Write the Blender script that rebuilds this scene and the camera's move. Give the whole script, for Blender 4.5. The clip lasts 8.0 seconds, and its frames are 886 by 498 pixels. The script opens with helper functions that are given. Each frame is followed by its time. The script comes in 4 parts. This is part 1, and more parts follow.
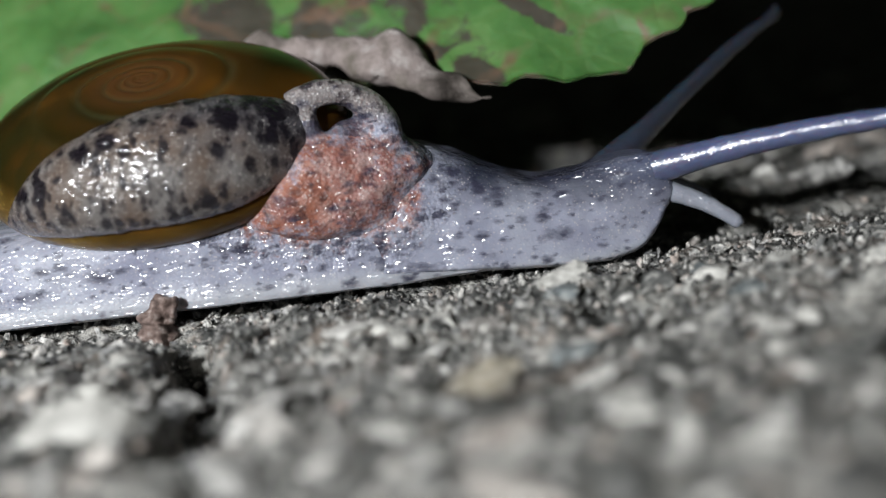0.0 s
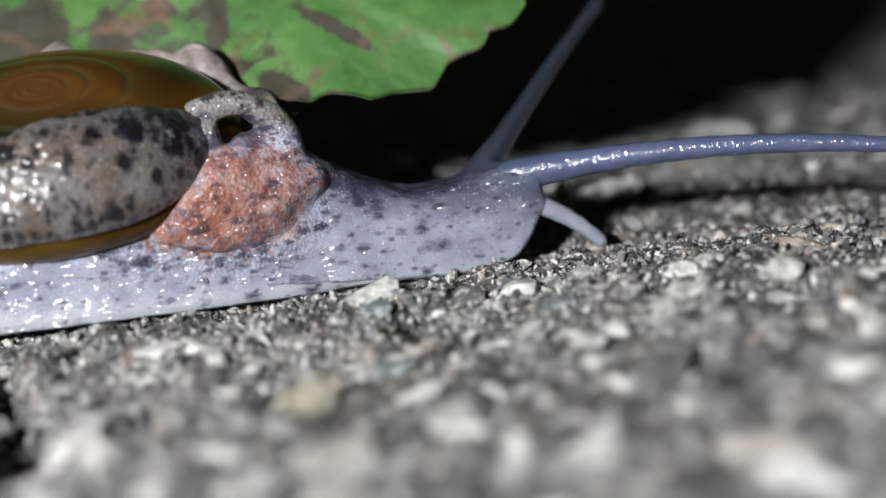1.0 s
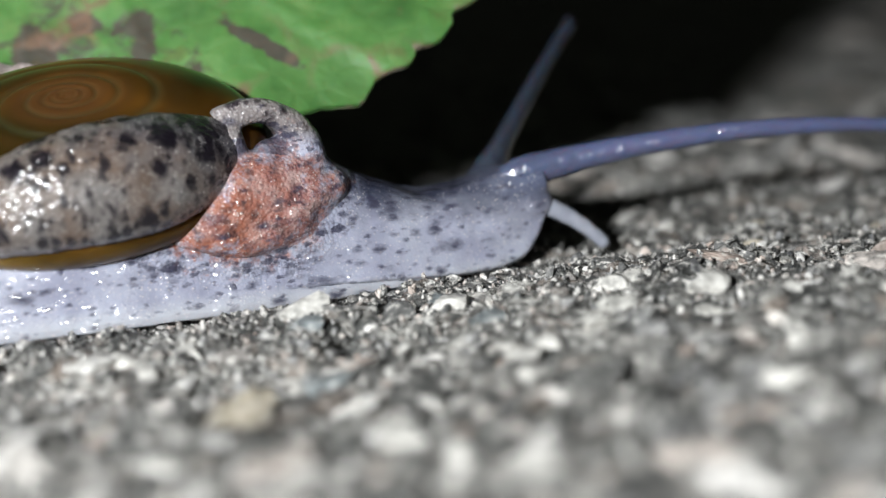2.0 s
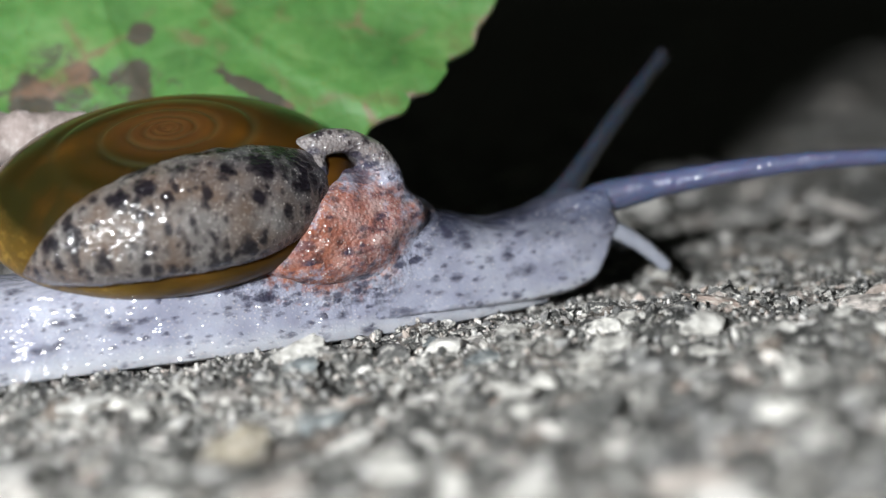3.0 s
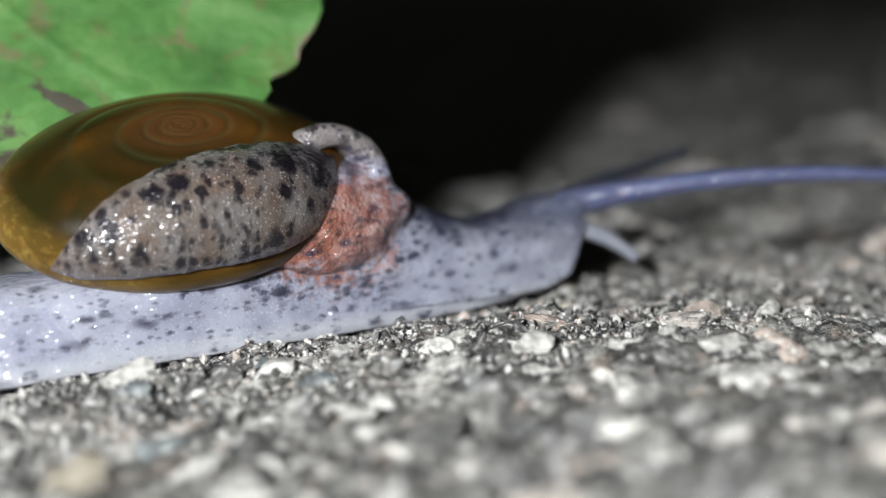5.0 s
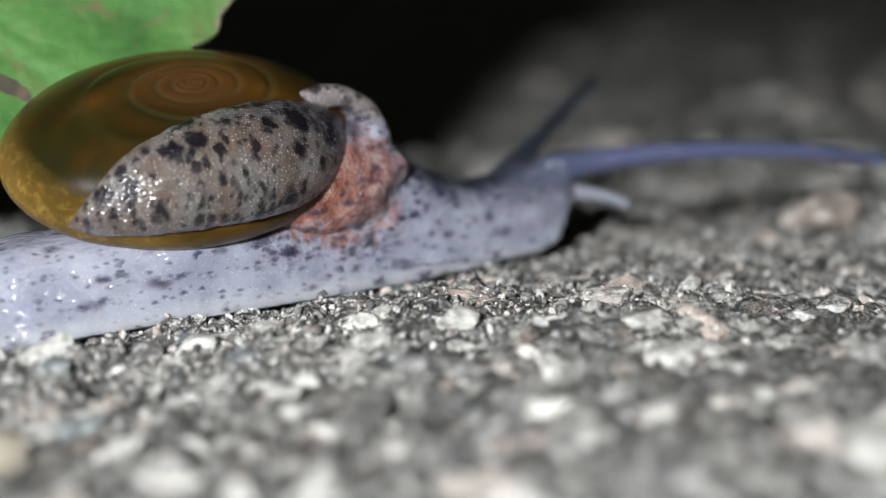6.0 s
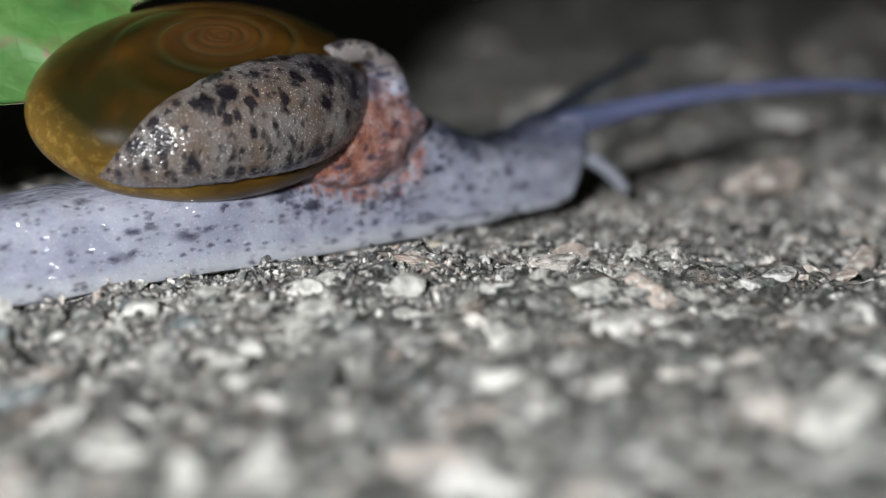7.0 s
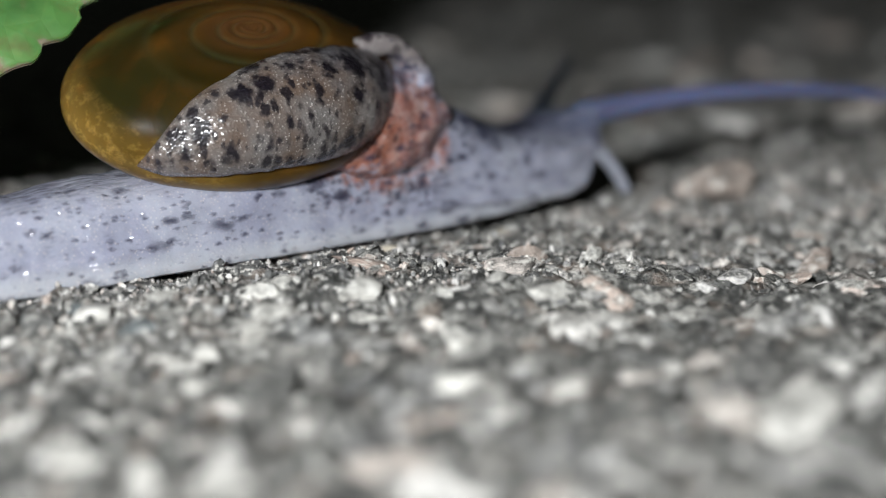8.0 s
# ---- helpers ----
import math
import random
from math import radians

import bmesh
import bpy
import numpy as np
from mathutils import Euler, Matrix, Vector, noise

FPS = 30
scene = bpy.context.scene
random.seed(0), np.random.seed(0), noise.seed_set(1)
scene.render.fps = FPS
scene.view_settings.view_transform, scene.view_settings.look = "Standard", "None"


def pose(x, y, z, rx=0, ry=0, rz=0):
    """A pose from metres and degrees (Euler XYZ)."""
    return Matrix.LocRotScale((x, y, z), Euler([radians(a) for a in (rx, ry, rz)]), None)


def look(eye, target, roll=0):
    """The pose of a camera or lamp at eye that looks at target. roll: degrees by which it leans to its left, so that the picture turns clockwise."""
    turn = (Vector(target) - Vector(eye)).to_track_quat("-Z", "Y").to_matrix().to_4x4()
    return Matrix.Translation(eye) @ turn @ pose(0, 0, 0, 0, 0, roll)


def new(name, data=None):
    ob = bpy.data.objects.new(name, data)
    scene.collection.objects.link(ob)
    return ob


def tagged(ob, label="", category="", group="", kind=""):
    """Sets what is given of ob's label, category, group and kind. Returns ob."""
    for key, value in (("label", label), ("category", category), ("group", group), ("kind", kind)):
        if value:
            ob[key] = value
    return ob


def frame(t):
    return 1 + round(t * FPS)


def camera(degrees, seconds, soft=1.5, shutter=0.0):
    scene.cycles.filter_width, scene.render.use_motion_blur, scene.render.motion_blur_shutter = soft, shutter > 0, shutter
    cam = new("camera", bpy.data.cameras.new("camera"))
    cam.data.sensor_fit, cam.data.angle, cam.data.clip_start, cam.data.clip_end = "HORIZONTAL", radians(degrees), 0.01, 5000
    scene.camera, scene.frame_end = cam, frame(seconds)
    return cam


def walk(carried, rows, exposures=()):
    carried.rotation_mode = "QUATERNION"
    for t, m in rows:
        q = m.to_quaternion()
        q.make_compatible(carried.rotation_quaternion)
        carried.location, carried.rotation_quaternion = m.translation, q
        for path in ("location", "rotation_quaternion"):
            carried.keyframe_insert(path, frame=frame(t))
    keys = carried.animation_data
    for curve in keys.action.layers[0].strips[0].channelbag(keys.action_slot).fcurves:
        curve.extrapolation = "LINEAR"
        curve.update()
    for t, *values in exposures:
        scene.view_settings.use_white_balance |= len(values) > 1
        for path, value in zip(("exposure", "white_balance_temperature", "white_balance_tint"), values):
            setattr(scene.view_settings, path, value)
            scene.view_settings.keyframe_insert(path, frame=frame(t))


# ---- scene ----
# Macro view of a snail crawling over rough concrete; lengths below are in millimetres times MM.
MM = 0.001


def aim(x, y, z, yaw, pitch, roll):
    """Camera pose from its place and its yaw, pitch and roll."""
    return pose(x, y, z, 0, 0, yaw) @ pose(0, 0, 0, pitch) @ pose(0, 0, 0, 0, roll) @ pose(0, 0, 0, 90)


cam = camera(32.0, 8.0, soft=1.35)
cam.data.dof.use_dof = True
cam.data.dof.focus_distance = 0.0918
cam.data.dof.aperture_fstop = 16.5
walk(cam, [
    (0.0, aim(0.01466, -0.07586, 0.02257, 13.710, -13.166, 6.834)),
    (0.5, aim(0.01353, -0.07613, 0.02306, 9.810, -13.385, 6.055)),
    (1.0, aim(0.01151, -0.07676, 0.02375, 4.308, -13.957, 4.837)),
    (1.5, aim(0.01018, -0.07698, 0.02407, 1.287, -14.040, 4.105)),
    (3.0, aim(0.00981, -0.07789, 0.02136, 0.157, -10.356, 3.932)),
    (3.5, aim(0.00968, -0.07791, 0.02128, -0.156, -9.552, 3.769)),
    (4.0, aim(0.00842, -0.07832, 0.02197, -3.623, -9.773, 3.366)),
    (4.5, aim(0.00714, -0.07810, 0.02217, -6.377, -10.059, 2.942)),
    (6.0, aim(0.00547, -0.07688, 0.02317, -11.960, -12.189, 1.517)),
    (6.5, aim(0.00540, -0.07620, 0.02366, -13.092, -13.229, 0.965)),
    (7.0, aim(0.00503, -0.07569, 0.02374, -14.439, -13.985, 0.481)),
    (7.5, aim(0.00494, -0.07546, 0.02382, -15.322, -14.161, 0.200)),
    (8.0, aim(0.00428, -0.07478, 0.02355, -16.771, -13.860, 0.040)),
], exposures=[(0.0, -0.72), (1.5, -0.15), (3.0, -0.1), (3.5, -0.05), (4.0, -0.2), (4.5, 0.0), (6.0, -0.05), (7.0, -0.22), (8.0, -0.12)])

# ---- world and light: night, one small torch held beside and above the camera ----
world = bpy.data.worlds.new("night")
scene.world = world
world.use_nodes = True
world.node_tree.nodes["Background"].inputs["Color"].default_value = (0.5, 0.56, 0.46, 1)
world.node_tree.nodes["Background"].inputs["Strength"].default_value = 0.02
torch = bpy.data.lights.new("torch", "SPOT")
torch.energy, torch.color, torch.spot_size, torch.spot_blend, torch.shadow_soft_size = 2.5, (0.96, 0.985, 1.0), radians(115), 0.6, 0.007
torch_ob = new("torch", torch)
torch_ob.matrix_world = look((-0.058, -0.134, 0.070), (0.02, 0.02, 0.0))

# ---- materials ----


def shader(name, rough=0.5, **extra):
    m = bpy.data.materials.new(name)
    m.use_nodes = True
    nt = m.node_tree
    b = nt.nodes["Principled BSDF"]
    b.inputs["Roughness"].default_value = rough
    for k, v in extra.items():
        b.inputs[k.replace("_", " ")].default_value = v
    return m, nt, b


def node(nt, kind, **values):
    n = nt.nodes.new(kind)
    for k, v in values.items():
        n.inputs[k.replace("_", " ")].default_value = v
    return n


def coords(nt, scale=(1, 1, 1), loc=(0, 0, 0)):
    c = nt.nodes.new("ShaderNodeTexCoord")
    mp = nt.nodes.new("ShaderNodeMapping")
    mp.inputs["Scale"].default_value = scale
    mp.inputs["Location"].default_value = loc
    nt.links.new(c.outputs["Object"], mp.inputs["Vector"])
    return mp.outputs["Vector"]


def noise_tex(nt, vec, size, detail=3.0, rough=0.55, distortion=0.0):
    """Noise whose features are about size millimetres wide."""
    n = node(nt, "ShaderNodeTexNoise", Scale=1.0 / (size * MM), Detail=detail, Roughness=rough, Distortion=distortion)
    nt.links.new(vec, n.inputs["Vector"])
    return n.outputs["Fac"]


def cells(nt, vec, size, randomness=1.0, feature="F1"):
    n = node(nt, "ShaderNodeTexVoronoi", Scale=1.0 / (size * MM), Randomness=randomness)
    n.feature = feature
    nt.links.new(vec, n.inputs["Vector"])
    return n


def ramp(nt, fac, stops, smooth=False):
    r = nt.nodes.new("ShaderNodeValToRGB")
    if smooth:
        r.color_ramp.interpolation = "EASE"
    el = r.color_ramp.elements
    while len(el) < len(stops):
        el.new(0.5)
    for e, (p, c) in zip(el, stops):
        e.position = p
        e.color = (*c, 1) if len(c) == 3 else c
    nt.links.new(fac, r.inputs["Fac"])
    return r.outputs["Color"]


def grey(v):
    return (v, v, v)


def mix(nt, fac, a, b, mode="MIX"):
    n = nt.nodes.new("ShaderNodeMix")
    n.data_type, n.blend_type = "RGBA", mode
    for sock, v in ((n.inputs["Factor"], fac), (n.inputs[6], a), (n.inputs[7], b)):
        if isinstance(v, (int, float)):
            sock.default_value = v
        elif isinstance(v, tuple):
            sock.default_value = (*v, 1)
        else:
            nt.links.new(v, sock)
    return n.outputs[2]


def calc(nt, op, a, b=0.0, clamp=False):
    n = nt.nodes.new("ShaderNodeMath")
    n.operation, n.use_clamp = op, clamp
    for sock, v in zip(n.inputs, (a, b)):
        if isinstance(v, (int, float)):
            sock.default_value = v
        else:
            nt.links.new(v, sock)
    return n.outputs[0]


def bump(nt, bsdf, height, dist, strength=1.0, sock="Normal"):
    n = node(nt, "ShaderNodeBump", Strength=strength, Distance=dist * MM)
    nt.links.new(height, n.inputs["Height"])
    nt.links.new(n.outputs["Normal"], bsdf.inputs[sock])
    return n


def attribute(nt, name):
    n = nt.nodes.new("ShaderNodeAttribute")
    n.attribute_name = name
    return n.outputs["Fac"]


def wobble(nt, v, size, amount):
    """Coordinates pushed about by noise, so that cells lose their straight edges."""
    n = node(nt, "ShaderNodeTexNoise", Scale=1.0 / (size * MM), Detail=3.0, Roughness=0.6)
    nt.links.new(v, n.inputs["Vector"])
    a = nt.nodes.new("ShaderNodeVectorMath")
    a.operation = "SUBTRACT"
    nt.links.new(n.outputs["Color"], a.inputs[0])
    a.inputs[1].default_value = (0.5, 0.5, 0.5)
    m = nt.nodes.new("ShaderNodeVectorMath")
    m.operation = "MULTIPLY_ADD"
    nt.links.new(a.outputs[0], m.inputs[0])
    m.inputs[1].default_value = (amount * MM,) * 3
    nt.links.new(v, m.inputs[2])
    return m.outputs[0]


def blotches(nt, base, v, layers, spot, stretch, soft, extra=None):
    """Dark blotches on base; layers: cell size, share of cells that have one, depth of colour."""
    mp = nt.nodes.new("ShaderNodeMapping")
    mp.inputs["Scale"].default_value = stretch
    nt.links.new(v, mp.inputs["Vector"])
    for size, share, hard in layers:
        st = wobble(nt, mp.outputs[0], size * 0.5, size * 0.85)
        c = cells(nt, st, size)
        sepc = nt.nodes.new("ShaderNodeSeparateColor")
        nt.links.new(c.outputs["Color"], sepc.inputs[0])
        own = calc(nt, "MULTIPLY", calc(nt, "SUBTRACT", sepc.outputs["Red"], 1 - share), 0.62 / share)
        if extra is not None:
            own = calc(nt, "ADD", own, calc(nt, "MULTIPLY", extra, 0.32))
        mask = calc(nt, "MULTIPLY", calc(nt, "SUBTRACT", own, c.outputs["Distance"]), soft, True)
        base = mix(nt, calc(nt, "MULTIPLY", mask, hard), base, spot)
    return base


def granules(nt, base, v, size, colour, amount):
    """Pale granules of skin, unevenly strewn; gives the colour and their height."""
    g = cells(nt, wobble(nt, v, size, size * 0.5), size)
    fac = calc(nt, "MULTIPLY", ramp(nt, g.outputs["Distance"], [(0.10, grey(amount)), (0.36, grey(0))]), ramp(nt, noise_tex(nt, v, size * 2.2, 2), [(0.42, grey(0.1)), (0.62, grey(1))]))
    return mix(nt, fac, base, colour), g.outputs["Distance"]


def wet_film(nt, b, v, gran, relief, glint, long, steep):
    """Uneven skin under a wet film, whose beads each carry a small glint."""
    h = calc(nt, "ADD", calc(nt, "MULTIPLY", gran, -0.8), calc(nt, "MULTIPLY", noise_tex(nt, v, 0.9, 4, 0.6), 0.8))
    bump(nt, b, h, relief * 0.5, 0.8)
    bead = cells(nt, coords(nt, (long, 1, 1)), glint, 1.0, "SMOOTH_F1")
    bead.inputs["Smoothness"].default_value = 0.25
    d = bead.outputs["Distance"]
    wet = calc(nt, "ADD", calc(nt, "MULTIPLY", calc(nt, "MULTIPLY", d, d), -1.0), calc(nt, "MULTIPLY", noise_tex(nt, v, glint * 3, 2), 1.2))
    bump(nt, b, wet, glint * steep, 1.0, "Coat Normal")


def wet_shader(name, gloss, sss=0.5):
    m, nt, b = shader(name, 0.40, Subsurface_Weight=sss, Subsurface_Scale=0.0009, Coat_Weight=gloss, Coat_Roughness=0.16, Coat_IOR=1.6, IOR=1.4, Specular_IOR_Level=0.3)
    b.inputs["Subsurface Radius"].default_value = (1.0, 0.8, 0.75)
    v = coords(nt)
    sep = nt.nodes.new("ShaderNodeSeparateXYZ")
    nt.links.new(v, sep.inputs[0])
    return m, nt, b, v, sep


def body_material(name, gloss, glint, long, grain):
    """Pale blue-grey skin with dark specks, dark along the back of the neck, orange-red where the mantle joins it."""
    m, nt, b, v, sep = wet_shader(name, gloss)
    cloud = noise_tex(nt, v, 1.6, 3, 0.6)
    base = mix(nt, ramp(nt, noise_tex(nt, v, 3.0, 3), [(0.35, grey(0)), (0.65, grey(1))]), (0.37, 0.385, 0.46), (0.28, 0.29, 0.375))
    base = mix(nt, ramp(nt, cloud, [(0.5, grey(0)), (0.75, grey(0.4))]), base, (0.19, 0.20, 0.25))
    # dark back of the neck, fading out before the head
    rise = calc(nt, "MULTIPLY", calc(nt, "SUBTRACT", 17 * MM, sep.outputs["X"]), 0.16)
    up = calc(nt, "DIVIDE", calc(nt, "SUBTRACT", calc(nt, "SUBTRACT", sep.outputs["Z"], 3.7 * MM), rise), 1.8 * MM)
    fore = calc(nt, "DIVIDE", calc(nt, "SUBTRACT", sep.outputs["X"], 11.0 * MM), 3 * MM, True)
    fore = calc(nt, "MULTIPLY", fore, calc(nt, "SUBTRACT", 1.0, calc(nt, "MULTIPLY", calc(nt, "DIVIDE", calc(nt, "SUBTRACT", sep.outputs["X"], 20.0 * MM), 4.0 * MM, True), 0.35)))
    back = calc(nt, "MULTIPLY", calc(nt, "ADD", up, calc(nt, "MULTIPLY", calc(nt, "SUBTRACT", cloud, 0.5), 0.9), True), fore)
    base = mix(nt, calc(nt, "MULTIPLY", back, 0.95), base, (0.020, 0.024, 0.05))
    # paler fringe along the sole
    hem = calc(nt, "DIVIDE", calc(nt, "SUBTRACT", 1.2 * MM, sep.outputs["Z"]), 0.9 * MM, True)
    base = mix(nt, calc(nt, "MULTIPLY", hem, 0.5), base, (0.47, 0.48, 0.485))
    # bluer round the roots of the eye stalks
    base = mix(nt, calc(nt, "MULTIPLY", attribute(nt, "stalk"), 0.9), base, (0.085, 0.10, 0.16))
    hood = attribute(nt, "hood")
    base = mix(nt, hood, base, mix(nt, cloud, (0.27, 0.245, 0.24), (0.16, 0.142, 0.142)))
    ragged = calc(nt, "ADD", attribute(nt, "red"), calc(nt, "MULTIPLY", calc(nt, "SUBTRACT", noise_tex(nt, v, 0.8, 5, 0.75), 0.5), 2.0))
    flesh = ramp(nt, noise_tex(nt, v, 0.9, 5, 0.7), [(0.34, (0.11, 0.045, 0.045)), (0.46, (0.31, 0.125, 0.10)), (0.60, (0.46, 0.30, 0.27))])
    flesh = mix(nt, ramp(nt, noise_tex(nt, v, 2.2, 3), [(0.46, grey(0)), (0.66, grey(0.5))]), flesh, (0.33, 0.10, 0.045))
    deep = calc(nt, "DIVIDE", calc(nt, "SUBTRACT", 8.0 * MM, sep.outputs["X"]), 2.2 * MM, True)
    flesh = mix(nt, calc(nt, "MULTIPLY", deep, ramp(nt, cloud, [(0.38, grey(0.25)), (0.58, grey(0.7))])), flesh, (0.30, 0.085, 0.026))
    base = mix(nt, ramp(nt, ragged, [(0.38, grey(0)), (0.74, grey(0.92))]), base, flesh)
    fringe = attribute(nt, "fringe")
    rough = calc(nt, "MAXIMUM", calc(nt, "MAXIMUM", fringe, hood), attribute(nt, "red"))
    base, gran = granules(nt, base, v, 0.22, (0.64, 0.59, 0.57), grain)
    base = blotches(nt, base, v, ((0.74, 0.72, 0.9), (0.38, 0.65, 0.8), (1.3, 0.46, 0.78)), (0.034, 0.034, 0.062), (0.62, 1, 1.15), 2.3, fringe)
    marks = calc(nt, "MAXIMUM", hood, calc(nt, "MULTIPLY", attribute(nt, "red"), 0.75))
    base = mix(nt, marks, base, blotches(nt, base, v, ((1.05, 1.0, 0.92), (0.55, 0.8, 0.85)), (0.020, 0.014, 0.02), (1, 1, 1), 3.0))
    nt.links.new(calc(nt, "MULTIPLY", calc(nt, "SUBTRACT", 1.0, calc(nt, "MULTIPLY", attribute(nt, "stalk"), 0.7)), gloss), b.inputs["Coat Weight"])
    nt.links.new(base, b.inputs["Base Color"])
    wet_film(nt, b, v, calc(nt, "MULTIPLY", gran, calc(nt, "ADD", 0.25, rough)), 0.2, glint, long, 0.66)
    return m


FOOT = body_material("foot_skin", 0.95, 0.42, 0.36, 0.6)
COLLAR = body_material("collar_skin", 0.65, 0.3, 0.8, 0.9)


def mantle_material():
    """Tan and grey grainy flap with large black blotches, greyer along its upper edge and its front."""
    m, nt, b, v, sep = wet_shader("mantle_skin", 1.0, 0.35)
    cloud = noise_tex(nt, v, 1.8, 4, 0.6)
    base = mix(nt, ramp(nt, noise_tex(nt, v, 2.6, 3), [(0.38, grey(0)), (0.62, grey(1))]), (0.150, 0.138, 0.133), (0.122, 0.088, 0.069))
    crest = calc(nt, "DIVIDE", calc(nt, "SUBTRACT", calc(nt, "ADD", sep.outputs["Z"], calc(nt, "MULTIPLY", sep.outputs["X"], 0.45)), 9.6 * MM), 3.2 * MM)
    crest = calc(nt, "ADD", crest, calc(nt, "MULTIPLY", calc(nt, "SUBTRACT", cloud, 0.5), 1.6), True)
    base = mix(nt, calc(nt, "MULTIPLY", crest, 0.9), base, (0.070, 0.068, 0.078))
    base, gran = granules(nt, base, v, 0.17, (0.60, 0.56, 0.53), 0.9)
    base = blotches(nt, base, v, ((1.5, 1.6, 0.97), (0.85, 1.25, 0.92), (0.5, 0.7, 0.8)), (0.008, 0.006, 0.010), (1.1, 1, 0.72), 4.2, calc(nt, "MULTIPLY", crest, 0.5))
    nt.links.new(base, b.inputs["Base Color"])
    wet_film(nt, b, v, gran, 0.13, 0.27, 0.45, 0.40)
    return m


def feeler_material():
    m, nt, b, v, sep = wet_shader("feeler_skin", 0.6, 0.6)
    base = mix(nt, noise_tex(nt, v, 0.8, 3), (0.33, 0.345, 0.39), (0.24, 0.255, 0.31))
    base, gran = granules(nt, base, v, 0.2, (0.5, 0.5, 0.52), 0.3)
    nt.links.new(base, b.inputs["Base Color"])
    wet_film(nt, b, v, gran, 0.06, 0.4, 0.6, 0.45)
    return m


MANTLE = mantle_material()
FEELER = feeler_material()


def tentacle_material(name, light, dark):
    m, nt, b = shader(name, 0.32, Subsurface_Weight=0.6, Subsurface_Scale=0.0008, Coat_Weight=1.0, Coat_Roughness=0.2, Coat_IOR=1.7, Specular_IOR_Level=0.9)
    v = coords(nt)
    sep = nt.nodes.new("ShaderNodeSeparateXYZ")
    nt.links.new(v, sep.inputs[0])
    root = calc(nt, "DIVIDE", calc(nt, "SUBTRACT", 5.0 * MM, sep.outputs["X"]), 5 * MM, True)
    # the dark nerve shows through along the middle
    core = calc(nt, "DIVIDE", calc(nt, "ABSOLUTE", calc(nt, "ADD", sep.outputs["Z"], -0.1 * MM)), 0.9 * MM, True)
    c = mix(nt, calc(nt, "ADD", calc(nt, "MULTIPLY", noise_tex(nt, v, 0.5, 2), 0.6), calc(nt, "MULTIPLY", core, -0.3), True), light, dark)
    nt.links.new(mix(nt, root, c, tuple(0.5 * k + r for k, r in zip(light, (0.03, 0.036, 0.055)))), b.inputs["Base Color"])
    bump(nt, b, noise_tex(nt, v, 0.3, 2), 0.03, 0.6)
    bump(nt, b, noise_tex(nt, coords(nt, (1, 0.6, 0.6)), 0.42, 2), 0.24, 1.0, "Coat Normal")
    return m


TENTACLE = tentacle_material("tentacle_skin", (0.105, 0.122, 0.235), (0.058, 0.073, 0.165))
# same skin for the far stalk, its shade painted in as darker colour
SHADED_TENTACLE = tentacle_material("tentacle_skin_shaded", (0.034, 0.042, 0.066), (0.02, 0.026, 0.046))

m_, nt_, b_ = shader("shell_horn", 0.32, Subsurface_Weight=0.3, Subsurface_Scale=0.002, Coat_Roughness=0.12, Coat_IOR=1.5, IOR=1.4, Specular_IOR_Level=0.05)
SHELL = m_
# gloss towards grazing view
sheen_ = node(nt_, "ShaderNodeLayerWeight", Blend=0.5).outputs["Facing"]
nt_.links.new(calc(nt_, "MULTIPLY", calc(nt_, "MULTIPLY", sheen_, sheen_), 0.9), b_.inputs["Coat Weight"])
b_.inputs["Subsurface Radius"].default_value = (1.0, 0.5, 0.15)
v_ = coords(nt_)
sep_ = nt_.nodes.new("ShaderNodeSeparateXYZ")
nt_.links.new(v_, sep_.inputs[0])
# smooth amber horn, browner round the spire, olive towards the back
c_ = ramp(nt_, noise_tex(nt_, coords(nt_, (0.6, 1, 1)), 7.0, 2, 0.5, 0.4), [(0.36, (0.013, 0.010, 0.002)), (0.5, (0.050, 0.023, 0.004)), (0.64, (0.128, 0.054, 0.008))])
c_ = mix(nt_, calc(nt_, "MULTIPLY", attribute(nt_, "band"), 0.5), c_, (0.040, 0.021, 0.006))
c_ = mix(nt_, calc(nt_, "MULTIPLY", attribute(nt_, "spire"), 0.7), c_, (0.080, 0.034, 0.012))
c_ = mix(nt_, calc(nt_, "MULTIPLY", attribute(nt_, "suture"), 0.45), c_, (0.040, 0.042, 0.018))
# what lies under the horn shows through at the back: dark olive patches
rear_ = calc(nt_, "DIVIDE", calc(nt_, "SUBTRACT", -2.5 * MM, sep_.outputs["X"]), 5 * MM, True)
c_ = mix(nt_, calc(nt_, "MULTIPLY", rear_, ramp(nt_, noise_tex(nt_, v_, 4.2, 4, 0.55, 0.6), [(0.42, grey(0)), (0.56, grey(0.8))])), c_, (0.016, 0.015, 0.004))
# torch light glowing through the lower rim, painted as gold tint and flecks
underglow_ = calc(nt_, "DIVIDE", calc(nt_, "SUBTRACT", calc(nt_, "SUBTRACT", 1.0 * MM, calc(nt_, "MULTIPLY", sep_.outputs["X"], 0.14)), sep_.outputs["Z"]), 2.4 * MM, True)
underglow_ = calc(nt_, "MULTIPLY", underglow_, ramp(nt_, noise_tex(nt_, v_, 4.0, 3), [(0.35, grey(0.45)), (0.55, grey(0.95))]))
c_ = mix(nt_, underglow_, c_, (0.17, 0.102, 0.022))
glow_flecks_ = ramp(nt_, noise_tex(nt_, coords(nt_, (0.5, 1, 1.2)), 0.6, 5, 0.7, 0.2), [(0.5, grey(0)), (0.7, grey(0.9))])
c_ = mix(nt_, calc(nt_, "MULTIPLY", calc(nt_, "MULTIPLY", rear_, underglow_), glow_flecks_), c_, (0.34, 0.22, 0.055))
